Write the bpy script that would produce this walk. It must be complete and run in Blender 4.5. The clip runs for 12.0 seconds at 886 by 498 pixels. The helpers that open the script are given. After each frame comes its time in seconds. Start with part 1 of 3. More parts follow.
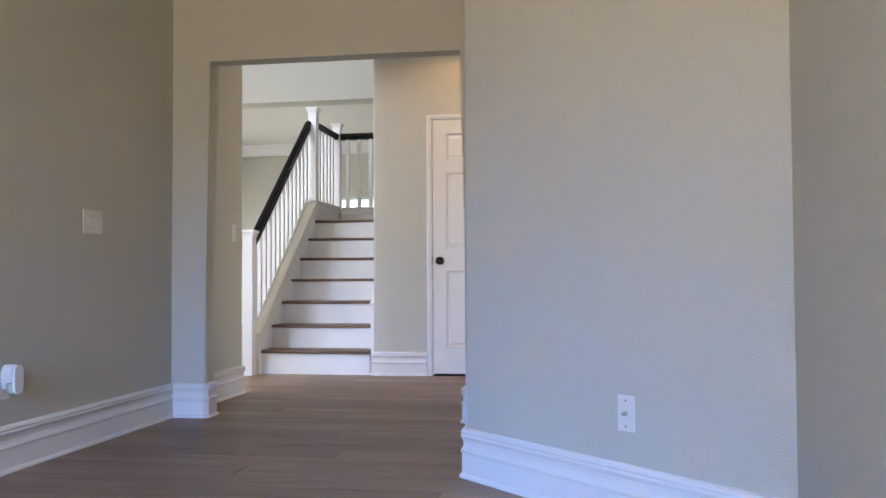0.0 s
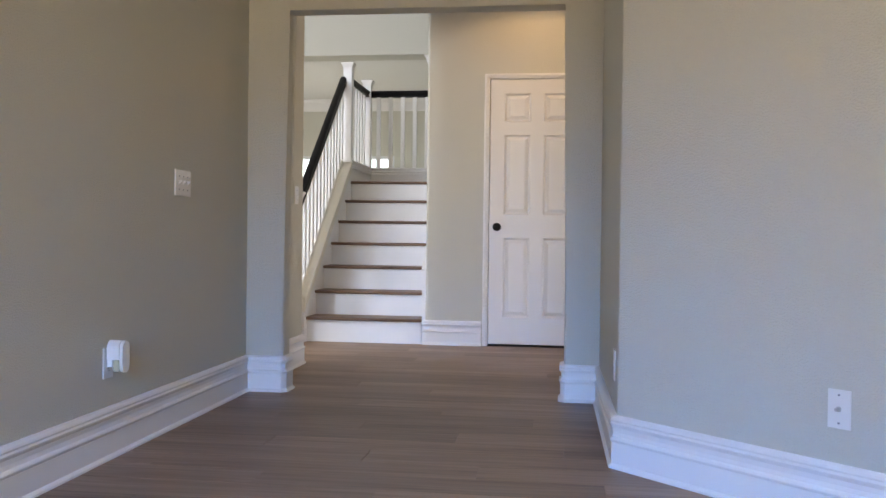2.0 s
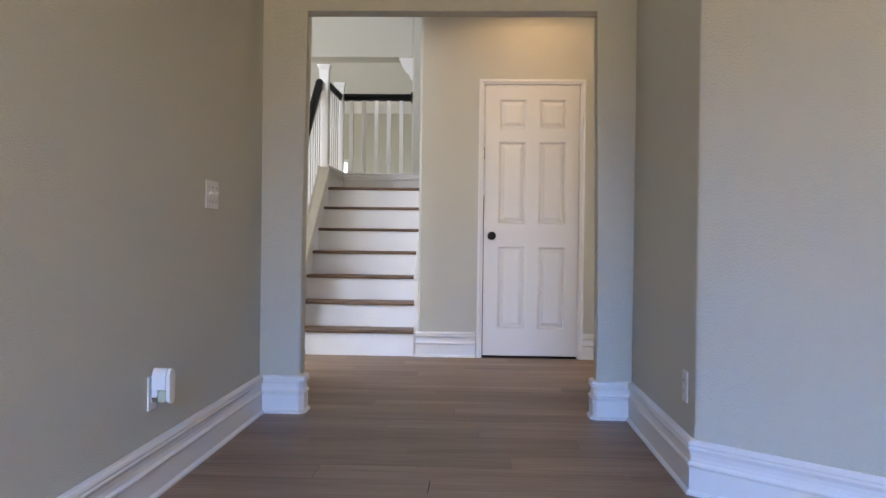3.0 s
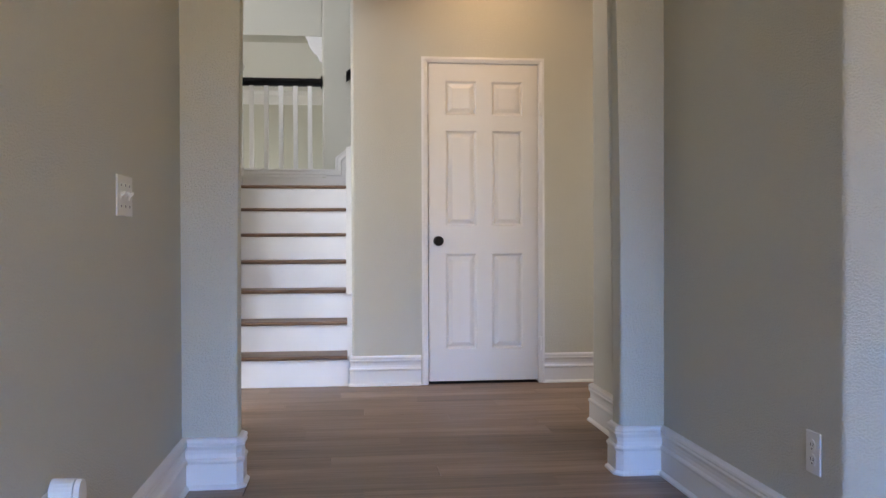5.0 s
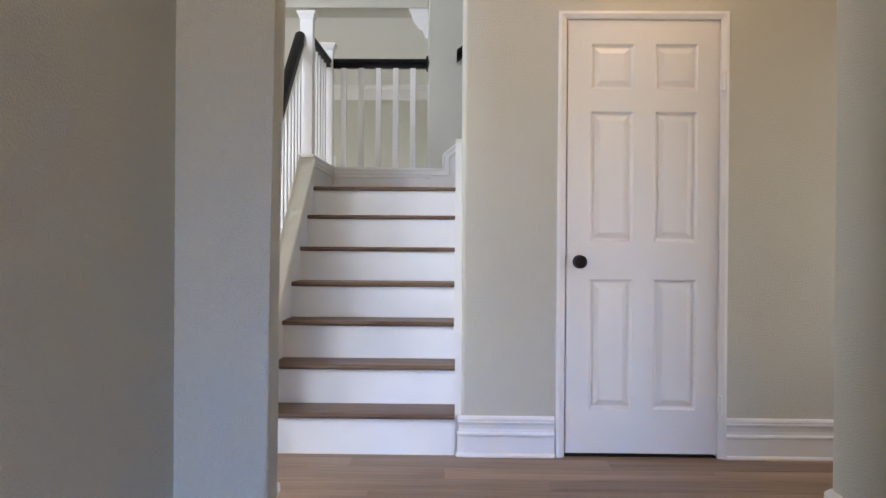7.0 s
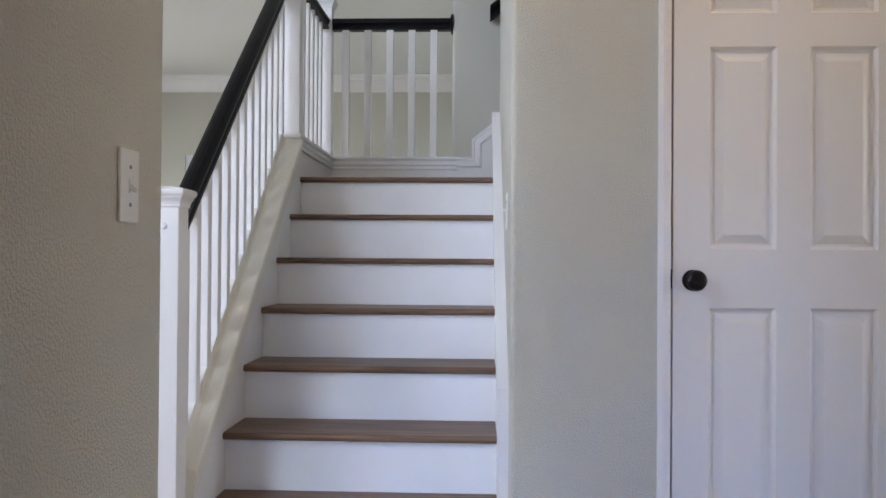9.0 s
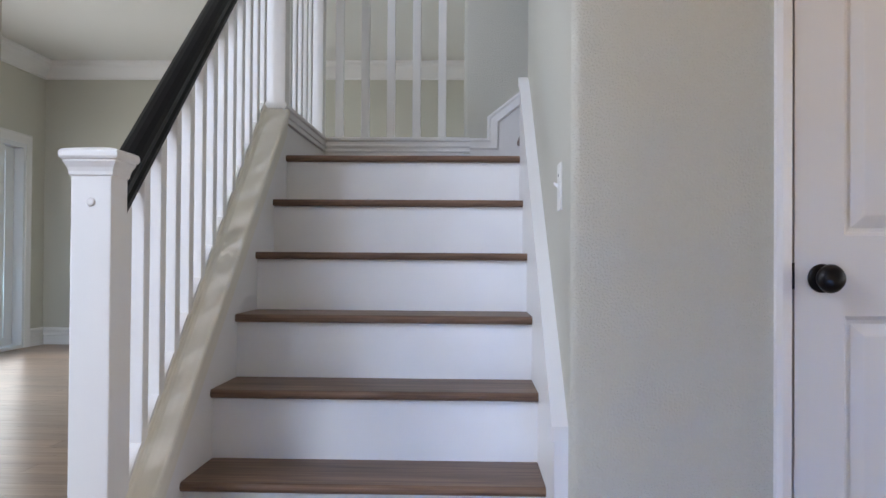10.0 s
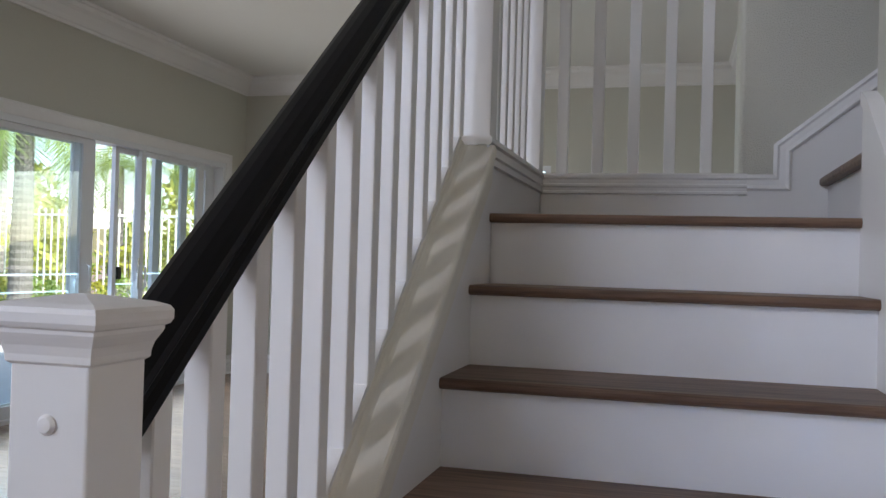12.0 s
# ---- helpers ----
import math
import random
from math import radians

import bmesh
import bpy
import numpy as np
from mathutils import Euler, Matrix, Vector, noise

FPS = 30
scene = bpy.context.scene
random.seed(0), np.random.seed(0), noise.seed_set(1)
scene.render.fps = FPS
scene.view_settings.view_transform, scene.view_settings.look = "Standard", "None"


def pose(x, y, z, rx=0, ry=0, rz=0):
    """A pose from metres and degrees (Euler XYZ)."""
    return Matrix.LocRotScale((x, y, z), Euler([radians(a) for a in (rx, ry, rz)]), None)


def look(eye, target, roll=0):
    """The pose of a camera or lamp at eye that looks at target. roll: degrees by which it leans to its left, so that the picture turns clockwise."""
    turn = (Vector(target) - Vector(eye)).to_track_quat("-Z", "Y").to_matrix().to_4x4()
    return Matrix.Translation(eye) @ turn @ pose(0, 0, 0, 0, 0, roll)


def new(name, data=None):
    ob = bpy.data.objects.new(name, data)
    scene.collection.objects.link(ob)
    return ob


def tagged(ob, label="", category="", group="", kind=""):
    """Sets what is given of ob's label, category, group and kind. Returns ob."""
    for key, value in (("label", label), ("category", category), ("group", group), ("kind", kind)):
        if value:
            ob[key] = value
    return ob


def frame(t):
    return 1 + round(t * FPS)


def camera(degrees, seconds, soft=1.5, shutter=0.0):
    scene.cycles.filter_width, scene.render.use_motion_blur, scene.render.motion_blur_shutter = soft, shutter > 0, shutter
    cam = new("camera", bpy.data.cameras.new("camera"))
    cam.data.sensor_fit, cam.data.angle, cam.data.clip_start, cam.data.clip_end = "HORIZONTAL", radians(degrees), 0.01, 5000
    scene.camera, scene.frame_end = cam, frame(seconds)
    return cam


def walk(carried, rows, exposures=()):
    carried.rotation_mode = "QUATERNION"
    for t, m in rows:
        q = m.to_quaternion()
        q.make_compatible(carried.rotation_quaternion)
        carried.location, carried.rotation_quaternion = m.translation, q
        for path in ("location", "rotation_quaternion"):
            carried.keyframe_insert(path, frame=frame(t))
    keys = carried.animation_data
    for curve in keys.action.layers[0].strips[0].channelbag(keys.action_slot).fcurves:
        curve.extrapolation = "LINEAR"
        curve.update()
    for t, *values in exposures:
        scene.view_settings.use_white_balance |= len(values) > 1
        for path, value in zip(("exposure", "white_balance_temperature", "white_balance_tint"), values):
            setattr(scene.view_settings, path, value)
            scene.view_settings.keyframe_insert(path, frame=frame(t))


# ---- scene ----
PATH = [
    (0, (1.798, -7.083, 0.8), (1.479, -5.11, 0.869), -0.3),
    (0.5, (1.776, -7.053, 0.811), (1.442, -5.081, 0.817), -0.2),
    (1, (1.666, -6.963, 0.868), (1.318, -4.994, 0.844), 0.1),
    (1.5, (1.39, -6.931, 0.868), (1.077, -4.956, 0.84), 0.6),
    (2, (1.082, -6.895, 0.853), (0.828, -4.911, 0.829), 0.7),
    (2.5, (0.801, -6.783, 0.862), (0.599, -4.793, 0.836), 0.7),
    (3, (0.539, -6.757, 0.907), (0.454, -4.759, 0.888), 0.7),
    (5, (0.049, -5.712, 0.963), (0.262, -3.723, 0.94), -0.2),
    (5.5, (0.069, -5.349, 1.024), (0.302, -3.363, 1.0), -0.2),
    (6, (0.035, -4.996, 1.076), (0.275, -3.011, 1.057), -0.2),
    (6.5, (0.044, -4.612, 1.083), (0.211, -2.619, 1.071), 0.1),
    (7, (0.038, -4.226, 1.026), (0.004, -2.226, 1.017), 0.4),
    (9, (-0.037, -2.734, 1.015), (-0.12, -0.736, 1.035), 0.4),
    (9.5, (-0.066, -2.349, 1.016), (-0.15, -0.351, 1.038), 0.4),
    (10, (-0.172, -1.996, 0.984), (-0.233, 0.003, 1.011), 0.4),
    (10.5, (-0.23, -1.693, 1.034), (-0.286, 0.306, 1.061), 0.4),
    (11, (-0.232, -1.336, 1.081), (-0.37, 0.659, 1.109), 0.7),
    (11.5, (-0.354, -1.067, 1.175), (-0.713, 0.9, 1.2), 1.35),
    (12, (-0.412, -0.857, 1.271), (-0.935, 1.073, 1.299), 1.65),
]
EXPOSURES = [(0, 2.54, 6750, 16), (1.5, 2.5, 7100, 16), (3, 2.46, 7150, 16), (7, 2.52, 6750, 16), (9, 2.22, 6350, 17), (10.5, 2.26, 6350, 17), (11, 2.28, 6400, 18), (11.5, 2.0, 6500, 19), (12, 1.6, 6550, 19)]
cam = camera(54.1, 12.0)
walk(cam, [(t, look(e, g, r)) for t, e, g, r in PATH], EXPOSURES)

# ---- light ----
world = bpy.data.worlds.new("world")
scene.world = world
world.use_nodes = True
wn = world.node_tree.nodes
sky = wn.new("ShaderNodeTexSky")
sky.sky_type = "NISHITA"
sky.sun_disc = False
sky.sun_elevation = radians(48)
sky.sun_rotation = radians(70)
wn["Background"].inputs["Strength"].default_value = 0.15
world.node_tree.links.new(sky.outputs[0], wn["Background"].inputs["Color"])

sun = new("sun", bpy.data.lights.new("sun", "SUN"))
sun.data.energy, sun.data.angle, sun.data.color = 5.0, radians(0.5), (1.0, 0.94, 0.84)
sun.matrix_world = look((12, 2, 20), (-8, 9, 0))


def area(name, eye, target, w, h, power, color, spread=180):
    lamp = new(name, bpy.data.lights.new(name, "AREA"))
    lamp.data.shape, lamp.data.size, lamp.data.size_y = "RECTANGLE", w, h
    lamp.data.energy, lamp.data.color, lamp.data.spread = power, color, radians(spread)
    lamp.matrix_world = look(eye, target)
    return lamp


# daylight through the glass doors and the unseen living room and foyer windows
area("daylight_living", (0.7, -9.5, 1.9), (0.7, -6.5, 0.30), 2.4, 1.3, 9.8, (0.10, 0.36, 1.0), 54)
area("daylight_living_ground", (0.7, -9.5, 1.3), (0.7, -6.5, 2.8), 2.4, 1.3, 4.2, (1.0, 0.86, 0.60), 80)
area("daylight_slider_sky", (-4.98, 5.1, 1.3), (-2.6, 5.1, 0.0), 4.0, 1.6, 13, (0.50, 0.78, 1.0), 110)
area("daylight_slider_garden", (-4.98, 5.1, 1.1), (0, 5.1, 1.5), 4.0, 1.9, 11, (0.97, 1.0, 0.92), 160)
area("daylight_foyer_high", (-3.0, -4.55, 3.55), (-0.6, 2.0, 2.6), 0.9, 2.0, 13, (0.70, 0.83, 1.0), 150)
area("daylight_foyer_sidelight", (-3.0, -4.55, 1.15), (-0.45, 1.0, 1.0), 0.7, 1.8, 3, (0.66, 0.80, 1.0), 140)
area("daylight_foyer_west", (-4.98, -3.85, 4.1), (-0.7, 1.0, 1.2), 1.0, 1.3, 18, (0.80, 0.88, 1.0), 140)
area("daylight_foyer_side", (-4.98, -0.6, 1.55), (0, -0.6, 1.2), 1.1, 1.5, 8, (0.84, 0.91, 1.0), 150)
# fill lamp added to brighten the hall; no source is known at this end
area("hall_end_fill", (2.9, -0.62, 1.3), (0, -0.62, 1.1), 0.9, 1.6, 0.7, (1.0, 0.94, 0.86), 150)


def spot(name, eye, target, power, color, angle):
    lamp = new(name, bpy.data.lights.new(name, "SPOT"))
    lamp.data.energy, lamp.data.color = power, color
    lamp.data.spot_size, lamp.data.spot_blend, lamp.data.shadow_soft_size = radians(angle), 0.3, 0.05
    lamp.matrix_world = look(eye, target)
    return lamp


# warm fill added to lift the living room walls; no such lamp is known
warm_fill = new("living_warm_fill", bpy.data.lights.new("living_warm_fill", "POINT"))
warm_fill.data.energy, warm_fill.data.color, warm_fill.data.shadow_soft_size = 9.5, (1.0, 0.80, 0.45), 0.12
warm_fill.location = (1.9, -8.0, 2.42)
spot("hall_downlight_bulb", (0.95, -0.55, 2.735), (0.95, -0.55, 0), 3.1, (1.0, 0.68, 0.38), 176)

# ---- materials ----


def mat(name, color, rough=0.5, metal=0.0, var=0.05, scale=8.0, bump=0.0, bump_scale=200.0, coat=0.0, bump_dist=0.002, rand=0.0):
    """Paint, plastic or metal: base colour with slow variation, fine relief."""
    m = bpy.data.materials.new(name)
    m.use_nodes = True
    nt = m.node_tree
    b = nt.nodes["Principled BSDF"]
    b.inputs["Metallic"].default_value = metal
    b.inputs["Coat Weight"].default_value = coat
    tc = nt.nodes.new("ShaderNodeTexCoord")
    n1 = nt.nodes.new("ShaderNodeTexNoise")
    n1.inputs["Scale"].default_value = scale
    n1.inputs["Detail"].default_value = 4
    nt.links.new(tc.outputs["Object"], n1.inputs["Vector"])
    ramp = nt.nodes.new("ShaderNodeMapRange")
    ramp.inputs["To Min"].default_value = 1 - var
    ramp.inputs["To Max"].default_value = 1 + var
    nt.links.new(n1.outputs["Fac"], ramp.inputs["Value"])
    mul = nt.nodes.new("ShaderNodeVectorMath")
    mul.operation = "SCALE"
    mul.inputs[0].default_value = color
    out = ramp.outputs[0]
    if rand:
        oi = nt.nodes.new("ShaderNodeObjectInfo")
        mr = nt.nodes.new("ShaderNodeMapRange")
        mr.inputs["To Min"].default_value = 1 - rand
        mr.inputs["To Max"].default_value = 1 + rand
        nt.links.new(oi.outputs["Random"], mr.inputs["Value"])
        mm = nt.nodes.new("ShaderNodeMath")
        mm.operation = "MULTIPLY"
        nt.links.new(out, mm.inputs[0])
        nt.links.new(mr.outputs[0], mm.inputs[1])
        out = mm.outputs[0]
    nt.links.new(out, mul.inputs["Scale"])
    nt.links.new(mul.outputs[0], b.inputs["Base Color"])
    rr = nt.nodes.new("ShaderNodeMapRange")
    rr.inputs["To Min"].default_value = max(0.02, rough - 0.08)
    rr.inputs["To Max"].default_value = min(1, rough + 0.08)
    nt.links.new(n1.outputs["Fac"], rr.inputs["Value"])
    nt.links.new(rr.outputs[0], b.inputs["Roughness"])
    if bump:
        n2 = nt.nodes.new("ShaderNodeTexNoise")
        n2.inputs["Scale"].default_value = bump_scale
        n2.inputs["Detail"].default_value = 3
        nt.links.new(tc.outputs["Object"], n2.inputs["Vector"])
        bp = nt.nodes.new("ShaderNodeBump")
        bp.inputs["Strength"].default_value = bump
        bp.inputs["Distance"].default_value = bump_dist
        nt.links.new(n2.outputs["Fac"], bp.inputs["Height"])
        nt.links.new(bp.outputs[0], b.inputs["Normal"])
    return m


def wood(name, dark, light, rough, axis, grain=14.0, rand=0.12, island=False):
    """Plank with grain along one axis, tone varying from plank to plank."""
    m = bpy.data.materials.new(name)
    m.use_nodes = True
    nt = m.node_tree
    b = nt.nodes["Principled BSDF"]
    tc = nt.nodes.new("ShaderNodeTexCoord")
    geo = nt.nodes.new("ShaderNodeNewGeometry")
    oi = nt.nodes.new("ShaderNodeObjectInfo")
    rnd = geo.outputs["Random Per Island"] if island else oi.outputs["Random"]
    off = nt.nodes.new("ShaderNodeVectorMath")
    off.operation = "SCALE"
    off.inputs[0].default_value = (13.0, 7.0, 3.0)
    nt.links.new(rnd, off.inputs["Scale"])
    add = nt.nodes.new("ShaderNodeVectorMath")
    nt.links.new(tc.outputs["Object"], add.inputs[0])
    nt.links.new(off.outputs[0], add.inputs[1])
    mp = nt.nodes.new("ShaderNodeMapping")
    s = [grain * 4, grain * 4, grain * 4]
    s[axis] = grain * 0.16
    mp.inputs["Scale"].default_value = s
    nt.links.new(add.outputs[0], mp.inputs["Vector"])
    n1 = nt.nodes.new("ShaderNodeTexNoise")
    n1.inputs["Scale"].default_value = 1.0
    n1.inputs["Detail"].default_value = 6
    n1.inputs["Distortion"].default_value = 0.6
    nt.links.new(mp.outputs[0], n1.inputs["Vector"])
    mp2 = nt.nodes.new("ShaderNodeMapping")
    s2 = [5.0, 5.0, 5.0]
    s2[axis] = 0.7
    mp2.inputs["Scale"].default_value = s2
    nt.links.new(add.outputs[0], mp2.inputs["Vector"])
    n2 = nt.nodes.new("ShaderNodeTexNoise")
    n2.inputs["Scale"].default_value = 1.2
    nt.links.new(mp2.outputs[0], n2.inputs["Vector"])
    mix = nt.nodes.new("ShaderNodeMath")
    mix.operation = "MULTIPLY_ADD"
    mix.inputs[1].default_value = 0.55
    nt.links.new(n1.outputs["Fac"], mix.inputs[0])
    half = nt.nodes.new("ShaderNodeMath")
    half.operation = "MULTIPLY"
    half.inputs[1].default_value = 0.45
    nt.links.new(n2.outputs["Fac"], half.inputs[0])
    nt.links.new(half.outputs[0], mix.inputs[2])
    cr = nt.nodes.new("ShaderNodeValToRGB")
    cr.color_ramp.elements[0].position, cr.color_ramp.elements[0].color = 0.33, (*dark, 1)
    cr.color_ramp.elements[1].position, cr.color_ramp.elements[1].color = 0.66, (*light, 1)
    nt.links.new(mix.outputs[0], cr.inputs[0])
    mr = nt.nodes.new("ShaderNodeMapRange")
    mr.inputs["To Min"].default_value = 1 - rand
    mr.inputs["To Max"].default_value = 1 + rand
    nt.links.new(rnd, mr.inputs["Value"])
    mul = nt.nodes.new("ShaderNodeVectorMath")
    mul.operation = "SCALE"
    nt.links.new(cr.outputs[0], mul.inputs[0])
    nt.links.new(mr.outputs[0], mul.inputs["Scale"])
    nt.links.new(mul.outputs[0], b.inputs["Base Color"])
    rr = nt.nodes.new("ShaderNodeMapRange")
    rr.inputs["To Min"].default_value = rough + 0.08
    rr.inputs["To Max"].default_value = rough - 0.06
    nt.links.new(n1.outputs["Fac"], rr.inputs["Value"])
    nt.links.new(rr.outputs[0], b.inputs["Roughness"])
    bp = nt.nodes.new("ShaderNodeBump")
    bp.inputs["Strength"].default_value = 0.25
    bp.inputs["Distance"].default_value = 0.001
    nt.links.new(n1.outputs["Fac"], bp.inputs["Height"])
    nt.links.new(bp.outputs[0], b.inputs["Normal"])
    return m


def peel(name, color, strength=0.58):
    """Wall paint over orange-peel drywall texture."""
    m = mat(name, color, 0.55, var=0.025, scale=1.7)
    nt = m.node_tree
    b = nt.nodes["Principled BSDF"]
    tc = [n for n in nt.nodes if n.bl_idname == "ShaderNodeTexCoord"][0]
    n2 = nt.nodes.new("ShaderNodeTexNoise")
    n2.inputs["Scale"].default_value = 170
    n2.inputs["Detail"].default_value = 2.5
    n2.inputs["Roughness"].default_value = 0.55
    nt.links.new(tc.outputs["Object"], n2.inputs["Vector"])
    cr = nt.nodes.new("ShaderNodeMapRange")
    cr.interpolation_type = "SMOOTHSTEP"
    cr.inputs["From Min"].default_value, cr.inputs["From Max"].default_value = 0.42, 0.62
    nt.links.new(n2.outputs["Fac"], cr.inputs["Value"])
    bp = nt.nodes.new("ShaderNodeBump")
    bp.inputs["Strength"].default_value = strength
    bp.inputs["Distance"].default_value = 0.0034
    nt.links.new(cr.outputs[0], bp.inputs["Height"])
    nt.links.new(bp.outputs[0], b.inputs["Normal"])
    return m


WALL = peel("wall_paint", (0.600, 0.584, 0.507))
CEIL = peel("ceiling_paint", (0.74, 0.73, 0.70), 0.25)
TRIM = mat("white_trim_paint", (0.80, 0.785, 0.77), 0.36, var=0.02, scale=3, bump=0.05, bump_scale=60)
CREAM = mat("cream_trim_paint", (0.78, 0.74, 0.65), 0.4, var=0.05, scale=6, bump=0.1, bump_scale=50)
DOORP = mat("door_paint", (0.77, 0.74, 0.70), 0.38, var=0.02, scale=3, bump=0.12, bump_scale=90)
RISER = mat("riser_paint", (0.80, 0.79, 0.785), 0.35, var=0.06, scale=5, bump=0.08, bump_scale=40)
PLANK = wood("vinyl_plank", (0.172, 0.104, 0.067), (0.335, 0.218, 0.148), 0.46, 0, rand=0.2)
PLANKS = wood("vinyl_plank_far", (0.172, 0.104, 0.067), (0.335, 0.218, 0.148), 0.3, 0, rand=0.2, island=True)
TREAD = wood("tread_wood", (0.07, 0.039, 0.025), (0.25, 0.152, 0.1), 0.45, 0, grain=22)
RAIL = mat("black_rail_paint", (0.005, 0.0045, 0.005), 0.42, var=0.25, scale=10, bump=0.1, bump_scale=30)
BLACK = mat("black_metal", (0.012, 0.011, 0.012), 0.35, 0.6, var=0.1)
RAIL.node_tree.nodes["Principled BSDF"].inputs["Specular IOR Level"].default_value = 0.13
TREAD.node_tree.nodes["Principled BSDF"].inputs["Specular IOR Level"].default_value = 0.3
# near-black that paints in the shade of closet, outlet slots and plank gaps
DARK = mat("dark_gap_shade", (0.01, 0.009, 0.008), 0.9)
PLASTIC = mat("white_plastic", (0.80, 0.79, 0.76), 0.32, var=0.01)
CLEARP = mat("oil_bottle", (0.55, 0.56, 0.42), 0.1, var=0.05)
SCREW = mat("screw_steel", (0.30, 0.30, 0.32), 0.4, 0.7)
METAL = mat("steel", (0.55, 0.53, 0.5), 0.3, 1.0)
VINYL = mat("window_vinyl", (0.78, 0.79, 0.80), 0.4, var=0.02)
PATIO = mat("patio_concrete", (0.38, 0.37, 0.36), 0.8, var=0.15, scale=3, bump=0.3, bump_scale=80)
SOIL = mat("garden_soil", (0.12, 0.09, 0.06), 0.9, var=0.3, scale=4, bump=0.5, bump_scale=20)
FENCEP = mat("fence_paint", (0.74, 0.74, 0.72), 0.45)
BARK = mat("palm_bark", (0.15, 0.14, 0.135), 0.9, var=0.35, scale=9, bump=0.8, bump_scale=18, bump_dist=0.02)
LEAF = mat("leaf_green", (0.15, 0.23, 0.05), 0.5, var=0.45, scale=6, rand=0.2)
LEAFY = mat("leaf_yellow_green", (0.30, 0.32, 0.05), 0.5, var=0.4, scale=6, rand=0.2)
for leafmat, through_color in ((LEAF, (0.32, 0.48, 0.07, 1)), (LEAFY, (0.62, 0.64, 0.10, 1))):
    nt = leafmat.node_tree
    tr = nt.nodes.new("ShaderNodeBsdfTranslucent")
    tr.inputs["Color"].default_value = through_color
    mx = nt.nodes.new("ShaderNodeMixShader")
    mx.inputs[0].default_value = 0.45
    nt.links.new(nt.nodes["Principled BSDF"].outputs[0], mx.inputs[1])
    nt.links.new(tr.outputs[0], mx.inputs[2])
    nt.links.new(mx.outputs[0], nt.nodes["Material Output"].inputs["Surface"])
HILL = mat("hill_scrub", (0.27, 0.27, 0.14), 0.9, var=0.4, scale=0.5)
GLASS = bpy.data.materials.new("glass_pane")
GLASS.use_nodes = True
gb = GLASS.node_tree.nodes["Principled BSDF"]
gb.inputs["Transmission Weight"].default_value = 1.0
gb.inputs["Roughness"].default_value = 0.01
gb.inputs["IOR"].default_value = 1.45
gb.inputs["Base Color"].default_value = (0.93, 1.0, 0.97, 1)

# ---- mesh helpers ----


def finish(name, bm, material, smooth=False):
    bmesh.ops.recalc_face_normals(bm, faces=bm.faces[:])
    me = bpy.data.meshes.new(name)
    bm.to_mesh(me)
    bm.free()
    me.materials.append(material)
    if smooth:
        for p in me.polygons:
            p.use_smooth = True
    return me


def part(name, bm, material, parent, label="", smooth=False):
    ob = new(name, finish(name, bm, material, smooth))
    ob.parent = parent
    if label:
        ob["label"] = label
    return ob


def thing(name, x, y, z, label, category, group="", rz=0.0):
    ob = new(name)
    ob.empty_display_size = 0.1
    ob.matrix_world = pose(x, y, z, 0, 0, rz)
    return tagged(ob, label, category, group)


def setting(name, bm, material, label="", category="", smooth=False):
    return tagged(new(name, finish(name, bm, material, smooth)), label, category, kind="structure")


def box(bm, x0, x1, y0, y1, z0, z1, bevel=0.0, seg=2):
    vs = [bm.verts.new((x, y, z)) for x in (x0, x1) for y in (y0, y1) for z in (z0, z1)]
    fs = [bm.faces.new([vs[i] for i in f]) for f in
          ((0, 1, 3, 2), (4, 6, 7, 5), (0, 4, 5, 1), (2, 3, 7, 6), (0, 2, 6, 4), (1, 5, 7, 3))]
    if bevel:
        es = list({e for f in fs for e in f.edges})
        bmesh.ops.bevel(bm, geom=es, offset=bevel, segments=seg, profile=0.5, affect="EDGES")
    return bm


def boxes(*args, bevel=0.0):
    bm = bmesh.new()
    for a in args:
        box(bm, *a, bevel=bevel)
    return bm


def prism(bm, pts, lo, hi, axis):
    """Extrude a 2D polygon along an axis: 'x' takes (y, z), 'y' takes (x, z), 'z' takes (x, y)."""
    def at(p, d):
        return {"x": (d, p[0], p[1]), "y": (p[0], d, p[1]), "z": (p[0], p[1], d)}[axis]
    a = [bm.verts.new(at(p, lo)) for p in pts]
    b = [bm.verts.new(at(p, hi)) for p in pts]
    bm.faces.new(a)
    bm.faces.new(b[::-1])
    n = len(pts)
    for i in range(n):
        bm.faces.new((a[i], a[(i + 1) % n], b[(i + 1) % n], b[i]))
    return bm


def rounded(pts, radii, seg=6):
    """The polygon with the corners named in radii rounded off."""
    out = []
    n = len(pts)
    for i, p in enumerate(pts):
        r = radii.get(i, 0)
        if not r:
            out.append(p)
            continue
        p, a, b = Vector(p), Vector(pts[i - 1]), Vector(pts[(i + 1) % n])
        u, v = (a - p).normalized(), (b - p).normalized()
        half = u.angle(v) / 2
        d = r / math.tan(half)
        c = p + (u + v).normalized() * (r / math.sin(half))
        s, e = p + u * d - c, p + v * d - c
        for k in range(seg + 1):
            q = s.lerp(e, k / seg).normalized() * r
            out.append(tuple(c + q))
    return out


